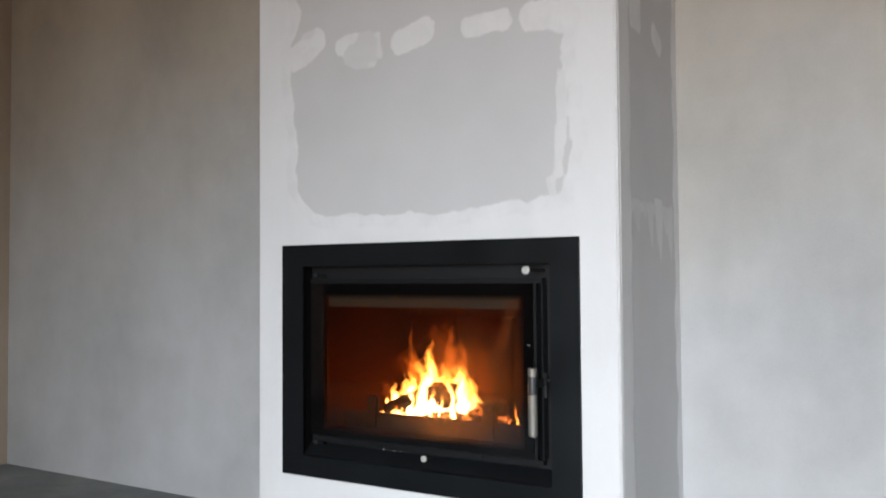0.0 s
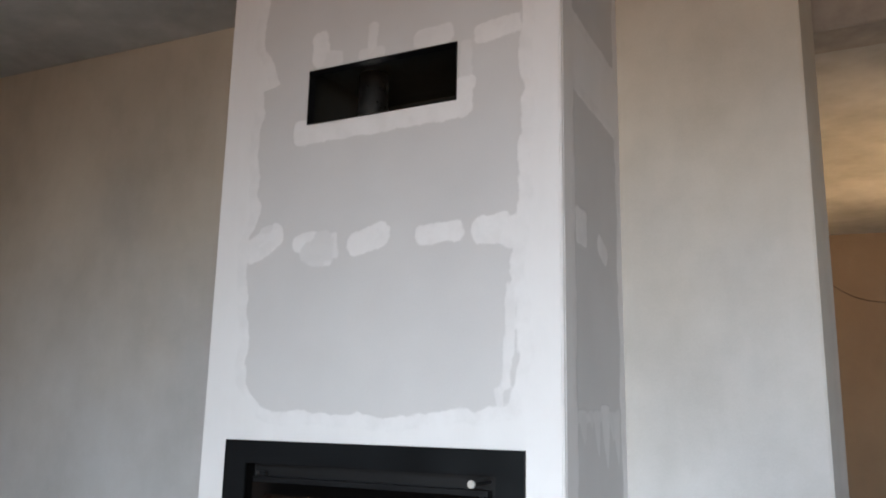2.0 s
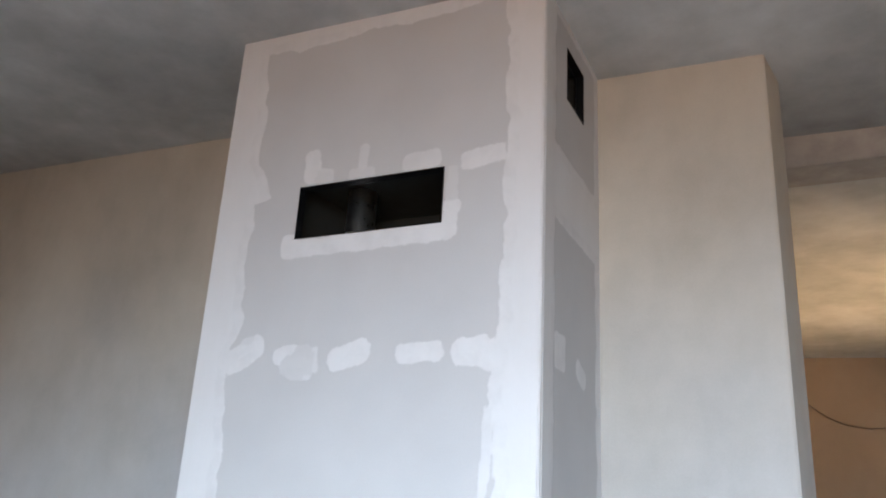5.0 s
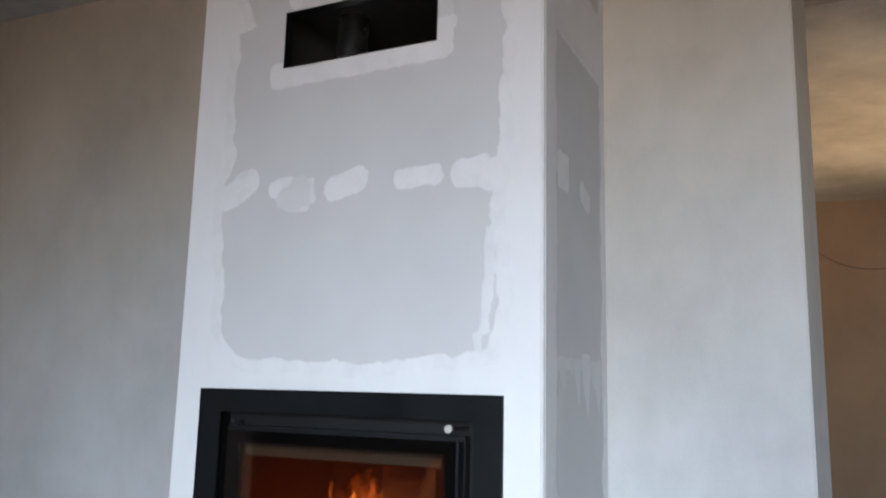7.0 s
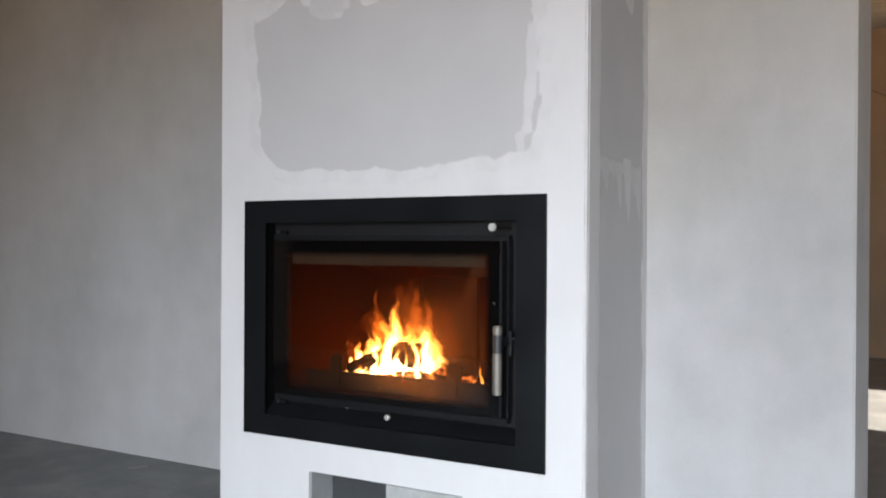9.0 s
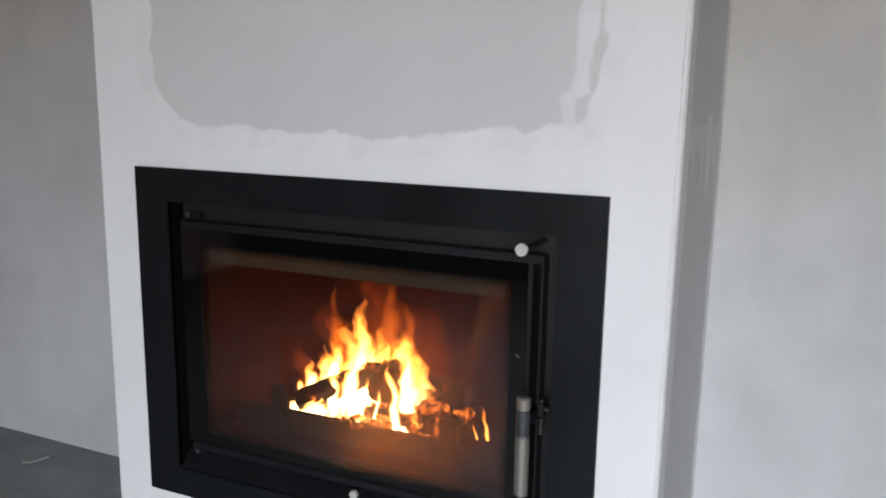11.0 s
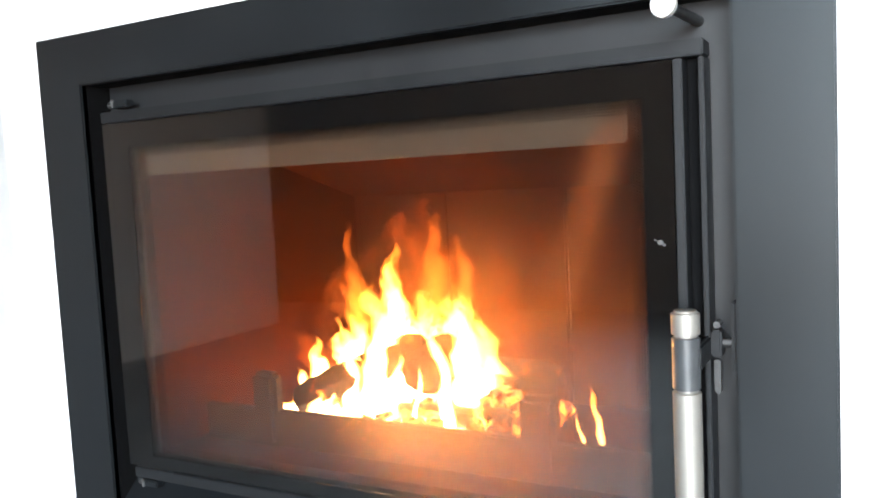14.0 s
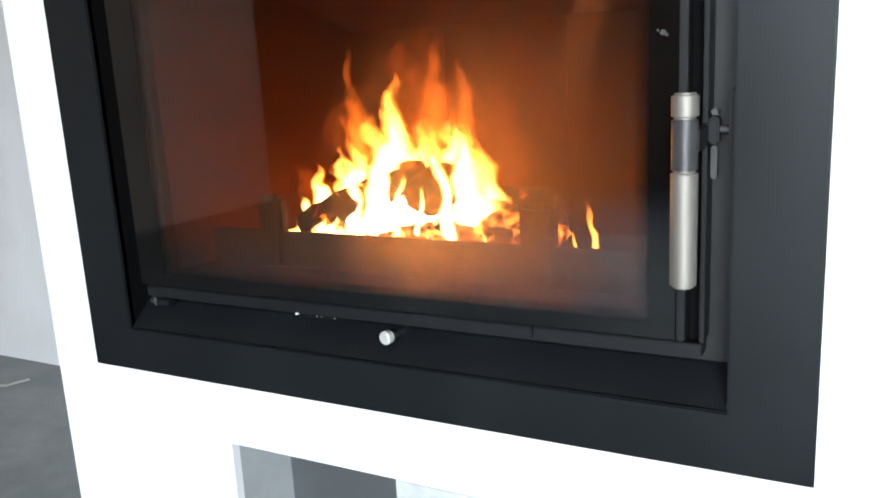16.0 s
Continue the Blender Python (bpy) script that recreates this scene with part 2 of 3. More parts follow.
def glowing(name, dark, hot, strength, lo=0.5, hi=0.68):
    n = Nodes(name)
    f = n.noise(55, 4, 0.65)
    g = n.span(f, lo, hi)
    n.set(Base_Color=n.ramp(n.noise(80, 3), [(0.3, dark), (0.7, tuple(min(1, c * 2.2) for c in dark))]), Roughness=0.9,
          Emission_Color=n.ramp(g, [(0.0, (0.8, 0.05, 0.0)), (1.0, hot)]), Emission_Strength=n.maths("MULTIPLY", g, strength),
          Normal=n.bump(f, 0.6, 0.006))
    return n.m


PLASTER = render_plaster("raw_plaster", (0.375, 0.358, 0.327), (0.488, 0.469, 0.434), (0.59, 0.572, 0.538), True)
PLASTER_WARM = render_plaster("raw_plaster_ochre", (0.28, 0.215, 0.16), (0.33, 0.26, 0.195), (0.39, 0.31, 0.24))
PLASTER_EARTH = render_plaster("raw_earth_plaster", (0.25, 0.175, 0.11), (0.31, 0.22, 0.14), (0.38, 0.28, 0.18))
WEST_LIT = render_plaster("pale_window_lit_plaster", (0.58, 0.57, 0.55), (0.64, 0.63, 0.61), (0.70, 0.69, 0.67))
BEAM = plain("rough_grey_beam_render", (0.36, 0.33, 0.295), 0.9, 0, 0.25, 12, 0.3)
CEIL = render_plaster("ceiling_board_plaster", (0.25, 0.256, 0.248), (0.42, 0.428, 0.416), (0.61, 0.62, 0.605))
BOARD = filled_board()
SCREED = screed()
STEEL_BLACK = satin_black()
# near-black that puts the shade of the gaps round the door into colour
SHADE_BLACK = plain("matt_shade_black", (0.0022, 0.0022, 0.0024), 0.9, 0.0, 0.2, 60, 0, 0.06)
IRON = plain("dark_grey_cast_iron", (0.0100, 0.0104, 0.0112), 0.46, 0.0, 0.08, 60, 0.04)
PROFILE = plain("graphite_painted_profile", (0.0065, 0.007, 0.0078), 0.5, 0.0, 0.2, 60, 0, 0.2)
INOX = brushed("brushed_stainless_steel", (0.25, 0.235, 0.21))
BRIGHT = plain("satin_nickel", (0.64, 0.63, 0.60), 0.45, 0.55, 0.08, 40)
COLLAR = plain("black_heatproof_plastic", (0.03, 0.032, 0.034), 0.4, 0, 0.2, 80)
GLASS = stove_glass()
CLEAR_BACK = clear_back()
PRINT = plain("black_ceramic_print", (0.0016, 0.0017, 0.0019), 0.08, 0, 0.2, 60, 0, 0.7)
BRICK = plain("sooty_firebrick", (0.032, 0.0050, 0.0018), 0.95, 0, 0.5, 35, 0.4, 0.04)
VERMIC = plain("pale_vermiculite", (0.062, 0.058, 0.053), 0.85, 0, 0.2, 60, 0.3)
GRATE = plain("ash_covered_iron", (0.021, 0.0155, 0.012), 0.9, 0, 0.35, 50, 0.3, 0.1)
BARK = glowing("charred_bark", (0.007, 0.005, 0.004), (1.0, 0.28, 0.03), 0.45, 0.58, 0.72)
EMBER = glowing("glowing_embers", (0.03, 0.02, 0.016), (1.0, 0.30, 0.04), 0.65, 0.44, 0.64)
FLAME = flame_gas()
FLUE = plain("dull_steel_flue", (0.66, 0.67, 0.66), 0.30, 1.0, 0.2, 30)
VENT_SHADE = plain("dark_vent_shade", (0.024, 0.027, 0.024), 0.9, 0, 0.3, 20)
BOARD_RAW = plain("grey_cement_board", (0.30, 0.31, 0.31), 0.8, 0, 0.15, 25, 0.2)
BOARD_PALE = plain("pale_rough_board", (0.38, 0.385, 0.375), 0.85, 0, 0.16, 90, 0.5)
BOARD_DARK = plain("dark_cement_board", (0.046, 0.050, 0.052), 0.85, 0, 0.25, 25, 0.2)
GRIT = plain("white_plaster_crumb", (0.52, 0.51, 0.48), 0.9, 0, 0.1, 200)
WORN = plain("worn_grey_steel", (0.06, 0.06, 0.06), 0.55, 0.8, 0.25, 90)
CHIP = plain("dusty_plaster_chip", (0.31, 0.305, 0.29), 0.9, 0, 0.1, 200)
CABLE = plain("dark_cable_sheath", (0.15, 0.105, 0.07), 0.6, 0, 0.2, 60)
TIMBER = plain("dusty_ground", (0.28, 0.22, 0.15), 0.95, 0, 0.3, 2)


# ---- mesh helpers ----
def mesh_object(name, bm, mat, smooth=False):
    me = bpy.data.meshes.new(name)
    bmesh.ops.recalc_face_normals(bm, faces=bm.faces[:])
    bm.to_mesh(me)
    bm.free()
    me.materials.append(mat)
    if smooth:
        me.shade_smooth()
        me.set_sharp_from_angle(angle=radians(40))
    return new(name, me)


def part(name, bm, mat, parent, label="", smooth=False):
    ob = mesh_object(name, bm, mat, smooth)
    ob.parent = parent
    return tagged(ob, label) if label else ob


def empty(name, at=(0, 0, 0)):
    ob = new(name)
    ob.location = at
    return ob


def box(lo, hi, bevel=0.0, seg=2, into=None):
    bm = into or bmesh.new()
    vs = bmesh.ops.create_cube(bm, size=1)["verts"]
    for v in vs:
        v.co = [lo[i] + (v.co[i] + 0.5) * (hi[i] - lo[i]) for i in range(3)]
    if bevel:
        es = list({e for v in vs for e in v.link_edges})
        bmesh.ops.bevel(bm, geom=es, offset=bevel, segments=seg, affect="EDGES", clamp_overlap=True)
    return bm


def cyl(a, b, r, r2=None, seg=24, bevel=0.0, into=None):
    bm = into or bmesh.new()
    a, b = Vector(a), Vector(b)
    m = Matrix.Translation((a + b) / 2) @ (b - a).to_track_quat("Z", "Y").to_matrix().to_4x4()
    vs = bmesh.ops.create_cone(bm, cap_ends=True, segments=seg, radius1=r, radius2=r if r2 is None else r2,
                               depth=(b - a).length, matrix=m)["verts"]
    if bevel:
        es = [e for e in {e for v in vs for e in v.link_edges} if any(len(f.verts) > 4 for f in e.link_faces)]
        bmesh.ops.bevel(bm, geom=es, offset=bevel, segments=3, affect="EDGES")
    return bm


def ring(outer, inner, y0, y1, bevel=0.0):
    """A flat rectangular frame in the xz plane: outer and inner as (x0, x1, z0, z1), from y0 back to y1."""
    bm = bmesh.new()

    def loop(r, y):
        return [bm.verts.new((x, y, z)) for x, z in ((r[0], r[2]), (r[1], r[2]), (r[1], r[3]), (r[0], r[3]))]

    of, inf, ob_, ib = loop(outer, y0), loop(inner, y0), loop(outer, y1), loop(inner, y1)
    for i in range(4):
        j = (i + 1) % 4
        for q in ((of[i], of[j], inf[j], inf[i]), (ob_[j], ob_[i], ib[i], ib[j]), (of[j], of[i], ob_[i], ob_[j]), (inf[i], inf[j], ib[j], ib[i])):
            bm.faces.new(q)
    if bevel:
        es = [e for e in bm.edges if abs(e.verts[0].co.y - y0) < 1e-6 and abs(e.verts[1].co.y - y0) < 1e-6
              and len({e.verts[0] in of, e.verts[1] in of}) == 1]
        bmesh.ops.bevel(bm, geom=es, offset=bevel, segments=2, affect="EDGES")
    return bm


def wall(name, lo, hi, mat, label):
    return tagged(mesh_object(name, box(lo, hi), mat), label, "wall", kind="structure")


# ---- shell of the rooms ----
BACK = 0.555          # face of the wall behind the chimney breast
WEST, EAST, SOUTH, NORTH = -2.56, 3.6, -3.6, 5.15


def ceiling_z(x):
    return 2.483 - 0.0275 * x


bm = bmesh.new()
pts = [(x, y, ceiling_z(x) + up) for up in (0, 0.2) for x, y in ((WEST - 1.2, SOUTH - .2), (EAST + .2, SOUTH - .2), (EAST + .2, NORTH + .2), (WEST - 1.2, NORTH + .2))]
v = [bm.verts.new(p) for p in pts]
for q in ((0, 3, 2, 1), (4, 5, 6, 7), (0, 1, 5, 4), (1, 2, 6, 5), (2, 3, 7, 6), (3, 0, 4, 7)):
    bm.faces.new([v[i] for i in q])
tagged(mesh_object("ceiling", bm, CEIL), "grey skimmed plasterboard ceiling, not yet painted", "ceiling", kind="structure")

tagged(mesh_object("floor", box((WEST - 1.2, SOUTH - .2, -0.12), (EAST + .2, NORTH + .2, 0)), SCREED),
       "bare grey cement screed floor with dusty smears", "floor", kind="structure")
tagged(mesh_object("ground", box((-60, -60, -0.4), (60, 60, -0.2)), TIMBER), "dry earth round the house", "ground", kind="structure")

# back wall with its slightly splayed free end
bm = bmesh.new()
foot = [(WEST, BACK), (1.022, BACK), (1.052, BACK + 0.2), (WEST, BACK + 0.2)]
lo_ = [bm.verts.new((x, y, 0)) for x, y in foot]
hi_ = [bm.verts.new((x, y, 2.62)) for x, y in foot]
bm.faces.new(lo_[::-1]), bm.faces.new(hi_)
for i in range(4):
    bm.faces.new((lo_[i], lo_[(i + 1) % 4], hi_[(i + 1) % 4], hi_[i]))
es = [e for e in bm.edges if abs(e.verts[0].co.z - e.verts[1].co.z) > 1 and e.verts[0].co.x > 0]
bmesh.ops.bevel(bm, geom=es, offset=0.004, segments=2, affect="EDGES")
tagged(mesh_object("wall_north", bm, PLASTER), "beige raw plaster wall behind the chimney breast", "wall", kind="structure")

wall("wall_west", (WEST - 0.2, -0.6, 0), (WEST, NORTH + 0.2, 2.62), PLASTER_WARM, "ochre raw plaster side wall")
# same side wall, with the window's light painted in as paler plaster
wall("wall_west_lit", (WEST - 0.2, -2.9, 0), (WEST, -0.6, 2.62), WEST_LIT, "stretch of side wall made pale to look window-lit")
# unseen alcove, added to darken part of the reflection in the glass
wall("wall_added_alcove", (WEST - 1.2, SOUTH - 0.2, 0), (WEST - 1.0, -2.9, 2.62), PLASTER_EARTH, "brown wall of an unseen alcove added for a dark reflection")
wall("wall_added_return", (WEST - 1.0, -2.9, 0), (WEST - 0.2, -2.7, 2.62), PLASTER_EARTH, "brown return wall of the added alcove")
# this wall and the south one are unseen; brown makes their bounce warm
wall("wall_east_living", (EAST, SOUTH - 0.2, 0), (EAST + 0.2, 1.15, 2.62), PLASTER_EARTH, "unseen side wall, brown to warm the bounced light")
# south wall, with a glazed-door opening that lets the daylight in
bm = box((WEST - 1.0, SOUTH - 0.2, 0), (0.4, SOUTH, 2.62))
box((2.8, SOUTH - 0.2, 0), (EAST, SOUTH, 2.62), into=bm)
box((0.4, SOUTH - 0.2, 2.2), (2.8, SOUTH, 2.62), into=bm)
tagged(mesh_object("wall_south", bm, PLASTER_EARTH), "unseen wall with a tall door opening, brown to warm the bounced light", "wall", kind="structure")
# the room beyond
wall("wall_far", (WEST, NORTH, 0), (EAST, NORTH + 0.2, 2.62), PLASTER_EARTH, "brown raw plaster wall of the room beyond")
bm = box((EAST, 1.15, 0), (EAST + 0.2, 2.45, 2.62))
box((EAST, 3.62, 0), (EAST + 0.2, NORTH + 0.2, 2.62), into=bm)
box((EAST, 2.45, 0), (EAST + 0.2, 3.62, 0.75), into=bm)
box((EAST, 2.45, 1.95), (EAST + 0.2, 3.62, 2.62), into=bm)
tagged(mesh_object("wall_east_beyond", bm, PLASTER_EARTH), "brown plaster wall with a window opening", "wall", kind="structure")
bm = box((0.3, 1.15, 2.335), (EAST, 1.35, 2.62), 0.004)
tagged(mesh_object("ceiling_beam", bm, BEAM), "plastered ceiling beam across the opening", "beam", kind="structure")
wall("wall_beyond_west", (0.15, BACK + 0.2, 0), (0.3, NORTH, 2.62), PLASTER_EARTH, "brown plaster wall of the room beyond")

# ---- chimney breast ----
XL, XR = -0.513, 0.5145


def sd_box(x, z, cx, cz, hx, hz, r=0.0, rot=0.0):
    c, s = math.cos(radians(rot)), math.sin(radians(rot))
    u, w = (x - cx) * c + (z - cz) * s, -(x - cx) * s + (z - cz) * c
    du, dw = np.abs(u) - hx + r, np.abs(w) - hz + r
    return -(np.hypot(np.maximum(du, 0), np.maximum(dw, 0)) + np.minimum(np.maximum(du, dw), 0) - r)


def wave(t, seed, amp, base=9.0):
    """A smooth ragged line."""
    r = np.random.default_rng(seed)
    return sum(amp / (i + 1) * np.sin(base * (i + 1) * 1.37 * t + r.uniform(0, 6.28)) for i in range(5))


def lay(d, op, shape, cover=1.0):
    """Lays one more patch of filler, of the given opacity, over the rest."""
    over = (shape > d) & (shape > -0.012)
    return np.maximum(d, shape), np.where(over, cover, op)


def front_filler(x, z):
    left = np.interp(z, [1.0, 1.05, 1.08, 1.13, 1.42, 1.49, 1.55, 1.915, 1.925, 1.96, 2.06, 2.42],
                     [-0.30, -0.35, -0.372, -0.379, -0.396, -0.398, -0.374, -0.385, -0.322, -0.335, -0.383, -0.40])
    right = np.interp(z, [1.03, 1.09, 1.14, 1.19, 1.26, 1.37, 1.6, 2.05, 2.4], [0.380, 0.403, 0.406, 0.399, 0.394, 0.392, 0.408, 0.413, 0.405])
    foot_ = np.interp(x, [-0.40, -0.35, -0.256, -0.02, 0.0, 0.05, 0.10, 0.14, 0.30, 0.37, 0.42], [1.06, 1.031, 1.008, 1.010, 1.003, 0.999, 1.004, 1.014, 1.020, 1.035, 1.05])
    d = np.maximum(left - x + wave(z, 1, 0.006, 14), x - right + wave(z, 2, 0.005, 17))
    d = np.maximum(d, foot_ - z + wave(x, 3, 0.003, 20))
    d = np.maximum(d, z - 2.432 - 0.02 * x + wave(x, 5, 0.006, 12))
    op = np.ones_like(d)
    for cx, cz, hx, hz, r, rot, cap in (
            # row of dabs over the board joint
            (-0.350, 1.462, 0.072, 0.037, 0.03, 26, 1), (-0.335, 1.495, 0.03, 0.022, 0.02, 0, 0.65), (-0.165, 1.435, 0.062, 0.048, 0.045, 0, 0.42), (-0.205, 1.458, 0.044, 0.026, 0.024, 12, 0.95), (-0.112, 1.440, 0.012, 0.036, 0.011, 8, 0.72), (-0.160, 1.398, 0.044, 0.010, 0.009, -4, 0.7),
            (-0.008, 1.448, 0.068, 0.034, 0.032, 14, 1), (0.197, 1.448, 0.068, 0.027, 0.018, 3, 1), (0.35, 1.443, 0.066, 0.037, 0.03, -4, 1), (0.395, 1.43, 0.03, 0.036, 0.02, 0, 1),
            (0.365, 1.462, 0.022, 0.028, 0.018, 0, 1),
            # dabs over the vent
            (-0.19, 2.01, 0.030, 0.055, 0.026, 4, 1), (-0.15, 1.975, 0.040, 0.022, 0.018, -12, 0.65), (-0.018, 2.005, 0.016, 0.052, 0.014, -3, 0.70),
            (-0.02, 1.965, 0.042, 0.018, 0.014, 0, 0.50), (0.168, 1.978, 0.060, 0.030, 0.024, 2, 0.70), (0.35, 1.962, 0.066, 0.028, 0.016, 7, 1),
            # skirt round the lower edge of the vent
            (0.005, 1.762, 0.268, 0.028, 0.02, 1, 1), (-0.235, 1.775, 0.032, 0.030, 0.02, 0, 1), (0.262, 1.80, 0.026, 0.050, 0.012, -6, 1),
            (0.262, 1.90, 0.016, 0.05, 0.012, 0, 0.40)):
        d, op = lay(d, op, sd_box(x, z, cx, cz, hx, hz, r, rot), cap)
    # white trowel streak beside the lower right edge
    d, op = lay(d, op, sd_box(x, z, 0.383, 1.19, 0.014, 0.125, 0.01, -3), 0.78)
    d, op = lay(d, op, sd_box(x, z, 0.36, 1.045, 0.010, 0.028, 0.008, 12), 0.65)
    return np.clip(d, -0.06, 0.06), op


def side_filler(y, z):
    d = np.maximum(0.112 - y + wave(z, 11, 0.004, 15), y - 0.505 + wave(z, 12, 0.006, 13))
    d = np.maximum(d, sd_box(y, z, 0.3, 1.922, 0.4, 0.110, 0.0, -1))
    d = np.maximum(d, z - 2.445)
    op = np.ones_like(d)
    for cy, cz, hy, hz, r, rot, cap in (
            (0.165, 1.472, 0.048, 0.050, 0.02, 0, 1), (0.352, 1.448, 0.052, 0.028, 0.026, -24, 1),
            (0.30, 1.012, 0.19, 0.014, 0.01, 1, 0.45)):
        d, op = lay(d, op, sd_box(y, z, cy, cz, hy, hz, r, rot), cap)
    # runs of thin filler brushed down from the lower joint
    for cy, top, ln, hw, cap in ((0.150, 1.03, 0.09, 0.034, 0.35), (0.215, 1.03, 0.05, 0.024, 0.25), (0.268, 1.03, 0.12, 0.028, 0.45),
                                 (0.345, 1.04, 0.16, 0.038, 0.62), (0.405, 1.02, 0.07, 0.024, 0.35), (0.452, 1.01, 0.13, 0.030, 0.48)):
        t_ = (top - z) / ln
        run = np.where((t_ > 0) & (t_ < 1), hw * (1 - t_ ** 2) - np.abs(y - cy - 0.02 * t_), -0.06)
        d, op = lay(d, op, run, cap)
    return np.clip(d, -0.06, 0.06), op


def board(name, u_lines, v_lines, holes, place, filler, thick, parent, label):
    """A sheet of plasterboard with openings; the lines of its grid run along the edges of the openings."""
    def axis(lo, hi, cuts):
        step = 0.007
        marks = sorted({lo, hi, *cuts})
        out = [lo]
        for a, b in zip(marks, marks[1:]):
            k = max(1, round((b - a) / step))
            out += [a + (b - a) * i / k for i in range(1, k + 1)]
        return np.array(out)
    us = axis(*u_lines, [c for h in holes for c in h[:2]])
    vs = axis(*v_lines, [c for h in holes for c in h[2:]])
    U, V = np.meshgrid(us, vs)
    keep = np.ones((len(vs) - 1, len(us) - 1), bool)
    um, vm = np.meshgrid((us[1:] + us[:-1]) / 2, (vs[1:] + vs[:-1]) / 2)
    for a, b, c, d in holes:
        keep &= ~((um > a) & (um < b) & (vm > c) & (vm < d))
    fill, opac = filler(U, V)
    # the filler stands a little proud of the paper, and no board is dead flat
    lift = 0.0007 * np.clip((fill + 0.004) / 0.012, 0, 1) + wave(U * 0.4 + V * 0.2, 21, 0.0005, 6)
    w = len(us)
    idx = np.arange(len(vs) * w).reshape(len(vs), w)
    faces = [(int(idx[j, i]), int(idx[j, i + 1]), int(idx[j + 1, i + 1]), int(idx[j + 1, i])) for j, i in zip(*np.nonzero(keep))]
    used = sorted({k for f in faces for k in f})
    remap = {k: n for n, k in enumerate(used)}
    uf, vf, lf, ff = U.ravel()[used], V.ravel()[used], lift.ravel()[used], fill.ravel()[used]
    me = bpy.data.meshes.new(name)
    me.from_pydata([place(a, b, c) for a, b, c in zip(uf.tolist(), vf.tolist(), lf.tolist())], [], [tuple(remap[k] for k in f) for f in faces])
    me.attributes.new("filler", "FLOAT", "POINT").data.foreach_set("value", ff.astype(np.float32))
    me.attributes.new("opacity", "FLOAT", "POINT").data.foreach_set("value", opac.ravel()[used].astype(np.float32))
    me.materials.append(BOARD)
    ob = new(name, me)
    sol = ob.modifiers.new("thickness", "SOLIDIFY")
    sol.thickness, sol.offset = thick, -1
    ob.parent = parent
    return tagged(ob, label)


VENT = (-0.2245, 0.2385, 1.789, 1.950)       # front hot-air opening
SIDE_VENT = (0.214, 0.384, 2.215, 2.385)   # side hot-air opening (y, z)
HEARTH = (-0.40, 0.40, 0.345, 0.905)       # hole for the insert
SLOT = (-0.216, 0.222, 0.100, 0.2405)      # air inlet below it

breast = tagged(empty("chimney_breast"), "boxed-in plasterboard chimney breast with white joint filler, unpainted", "chimney breast")
board("front_panel", (XL, XR - 0.0062), (0.0, 2.56), [VENT, HEARTH, SLOT], lambda u, v, l: (u, -l, v), front_filler, 0.0125, breast,
              "grey plasterboard front with white filler bands and dabs")
board("side_panel", (0.0145, BACK - 0.001), (0.0, 2.56), [SIDE_VENT], lambda u, v, l: (XR - 0.0012 + l - 0.005 * min(1.0, (u - 0.0145) / 0.10), u, v), side_filler, 0.0125, breast,
      "grey plasterboard cheek with brushed white filler")
board("side_panel", (0.0145, BACK - 0.001), (0.0, 2.56), [], lambda u, v, l: (XL + 0.0015 - l, u, v), side_filler, -0.0125, breast,
                  "grey plasterboard cheek")
part("corner_bead", box((XR - 0.0066, -0.0005, 0.0), (XR - 0.0008, 0.0148, 2.56), 0.0024, 3), plain("bead_filler", (0.66, 0.65, 0.645), 0.7, 0, 0.08, 30), breast,
     "white filled corner bead", True)
part("slot_lining", box((SLOT[0] - 0.006, 0.0125, SLOT[2]), (SLOT[0], 0.105, SLOT[3] + 0.004)), BOARD_RAW, breast, "raw grey board reveal")
# the back is far darker than the grey reveal
part("slot_lining", box((SLOT[0] - 0.006, 0.105, SLOT[2] - 0.05), (SLOT[1] + 0.06, 0.117, SLOT[3] + 0.06)), BOARD_DARK, breast, "dark board behind the slot")
part("slot_lining", box((SLOT[0], 0.0125, SLOT[3]), (SLOT[1] + 0.05, 0.105, SLOT[3] + 0.006)), BOARD_RAW, breast)
part("slot_lining", box((SLOT[0], 0.0125, SLOT[2] - 0.006), (SLOT[1] + 0.05, 0.105, SLOT[2])), BOARD_RAW, breast)
part("slot_lining", box((SLOT[1], 0.0125, SLOT[2]), (SLOT[1] + 0.006, 0.105, SLOT[3])), BOARD_RAW, breast)
part("slot_cover", box((0.012, 0.005, SLOT[2] - 0.004), (SLOT[1] - 0.003, 0.0175, SLOT[3] - 0.004), 0.0012), BOARD_PALE, breast, "pale rough board closing half of the slot")
part("slot_post", box((-0.008, 0.0180, SLOT[2] - 0.02), (0.020, 0.060, SLOT[3] + 0.03), 0.0015), BOARD_DARK, breast, "dark upright at the edge of the cover")

# flue pipe inside the breast, seen through the vents
flue = tagged(empty("flue_pipe", (-0.135, 0.20, 0.98)), "dull steel flue pipe inside the chimney breast", "flue")
bm = cyl((0, 0, 0.0), (0, 0, 1.48), 0.044, seg=48)
part("pipe", bm, FLUE, flue, smooth=False).data.shade_smooth()
part("collar", cyl((0, 0, 0.55), (0, 0, 0.59), 0.048, seg=48, bevel=0.004), FLUE, flue)


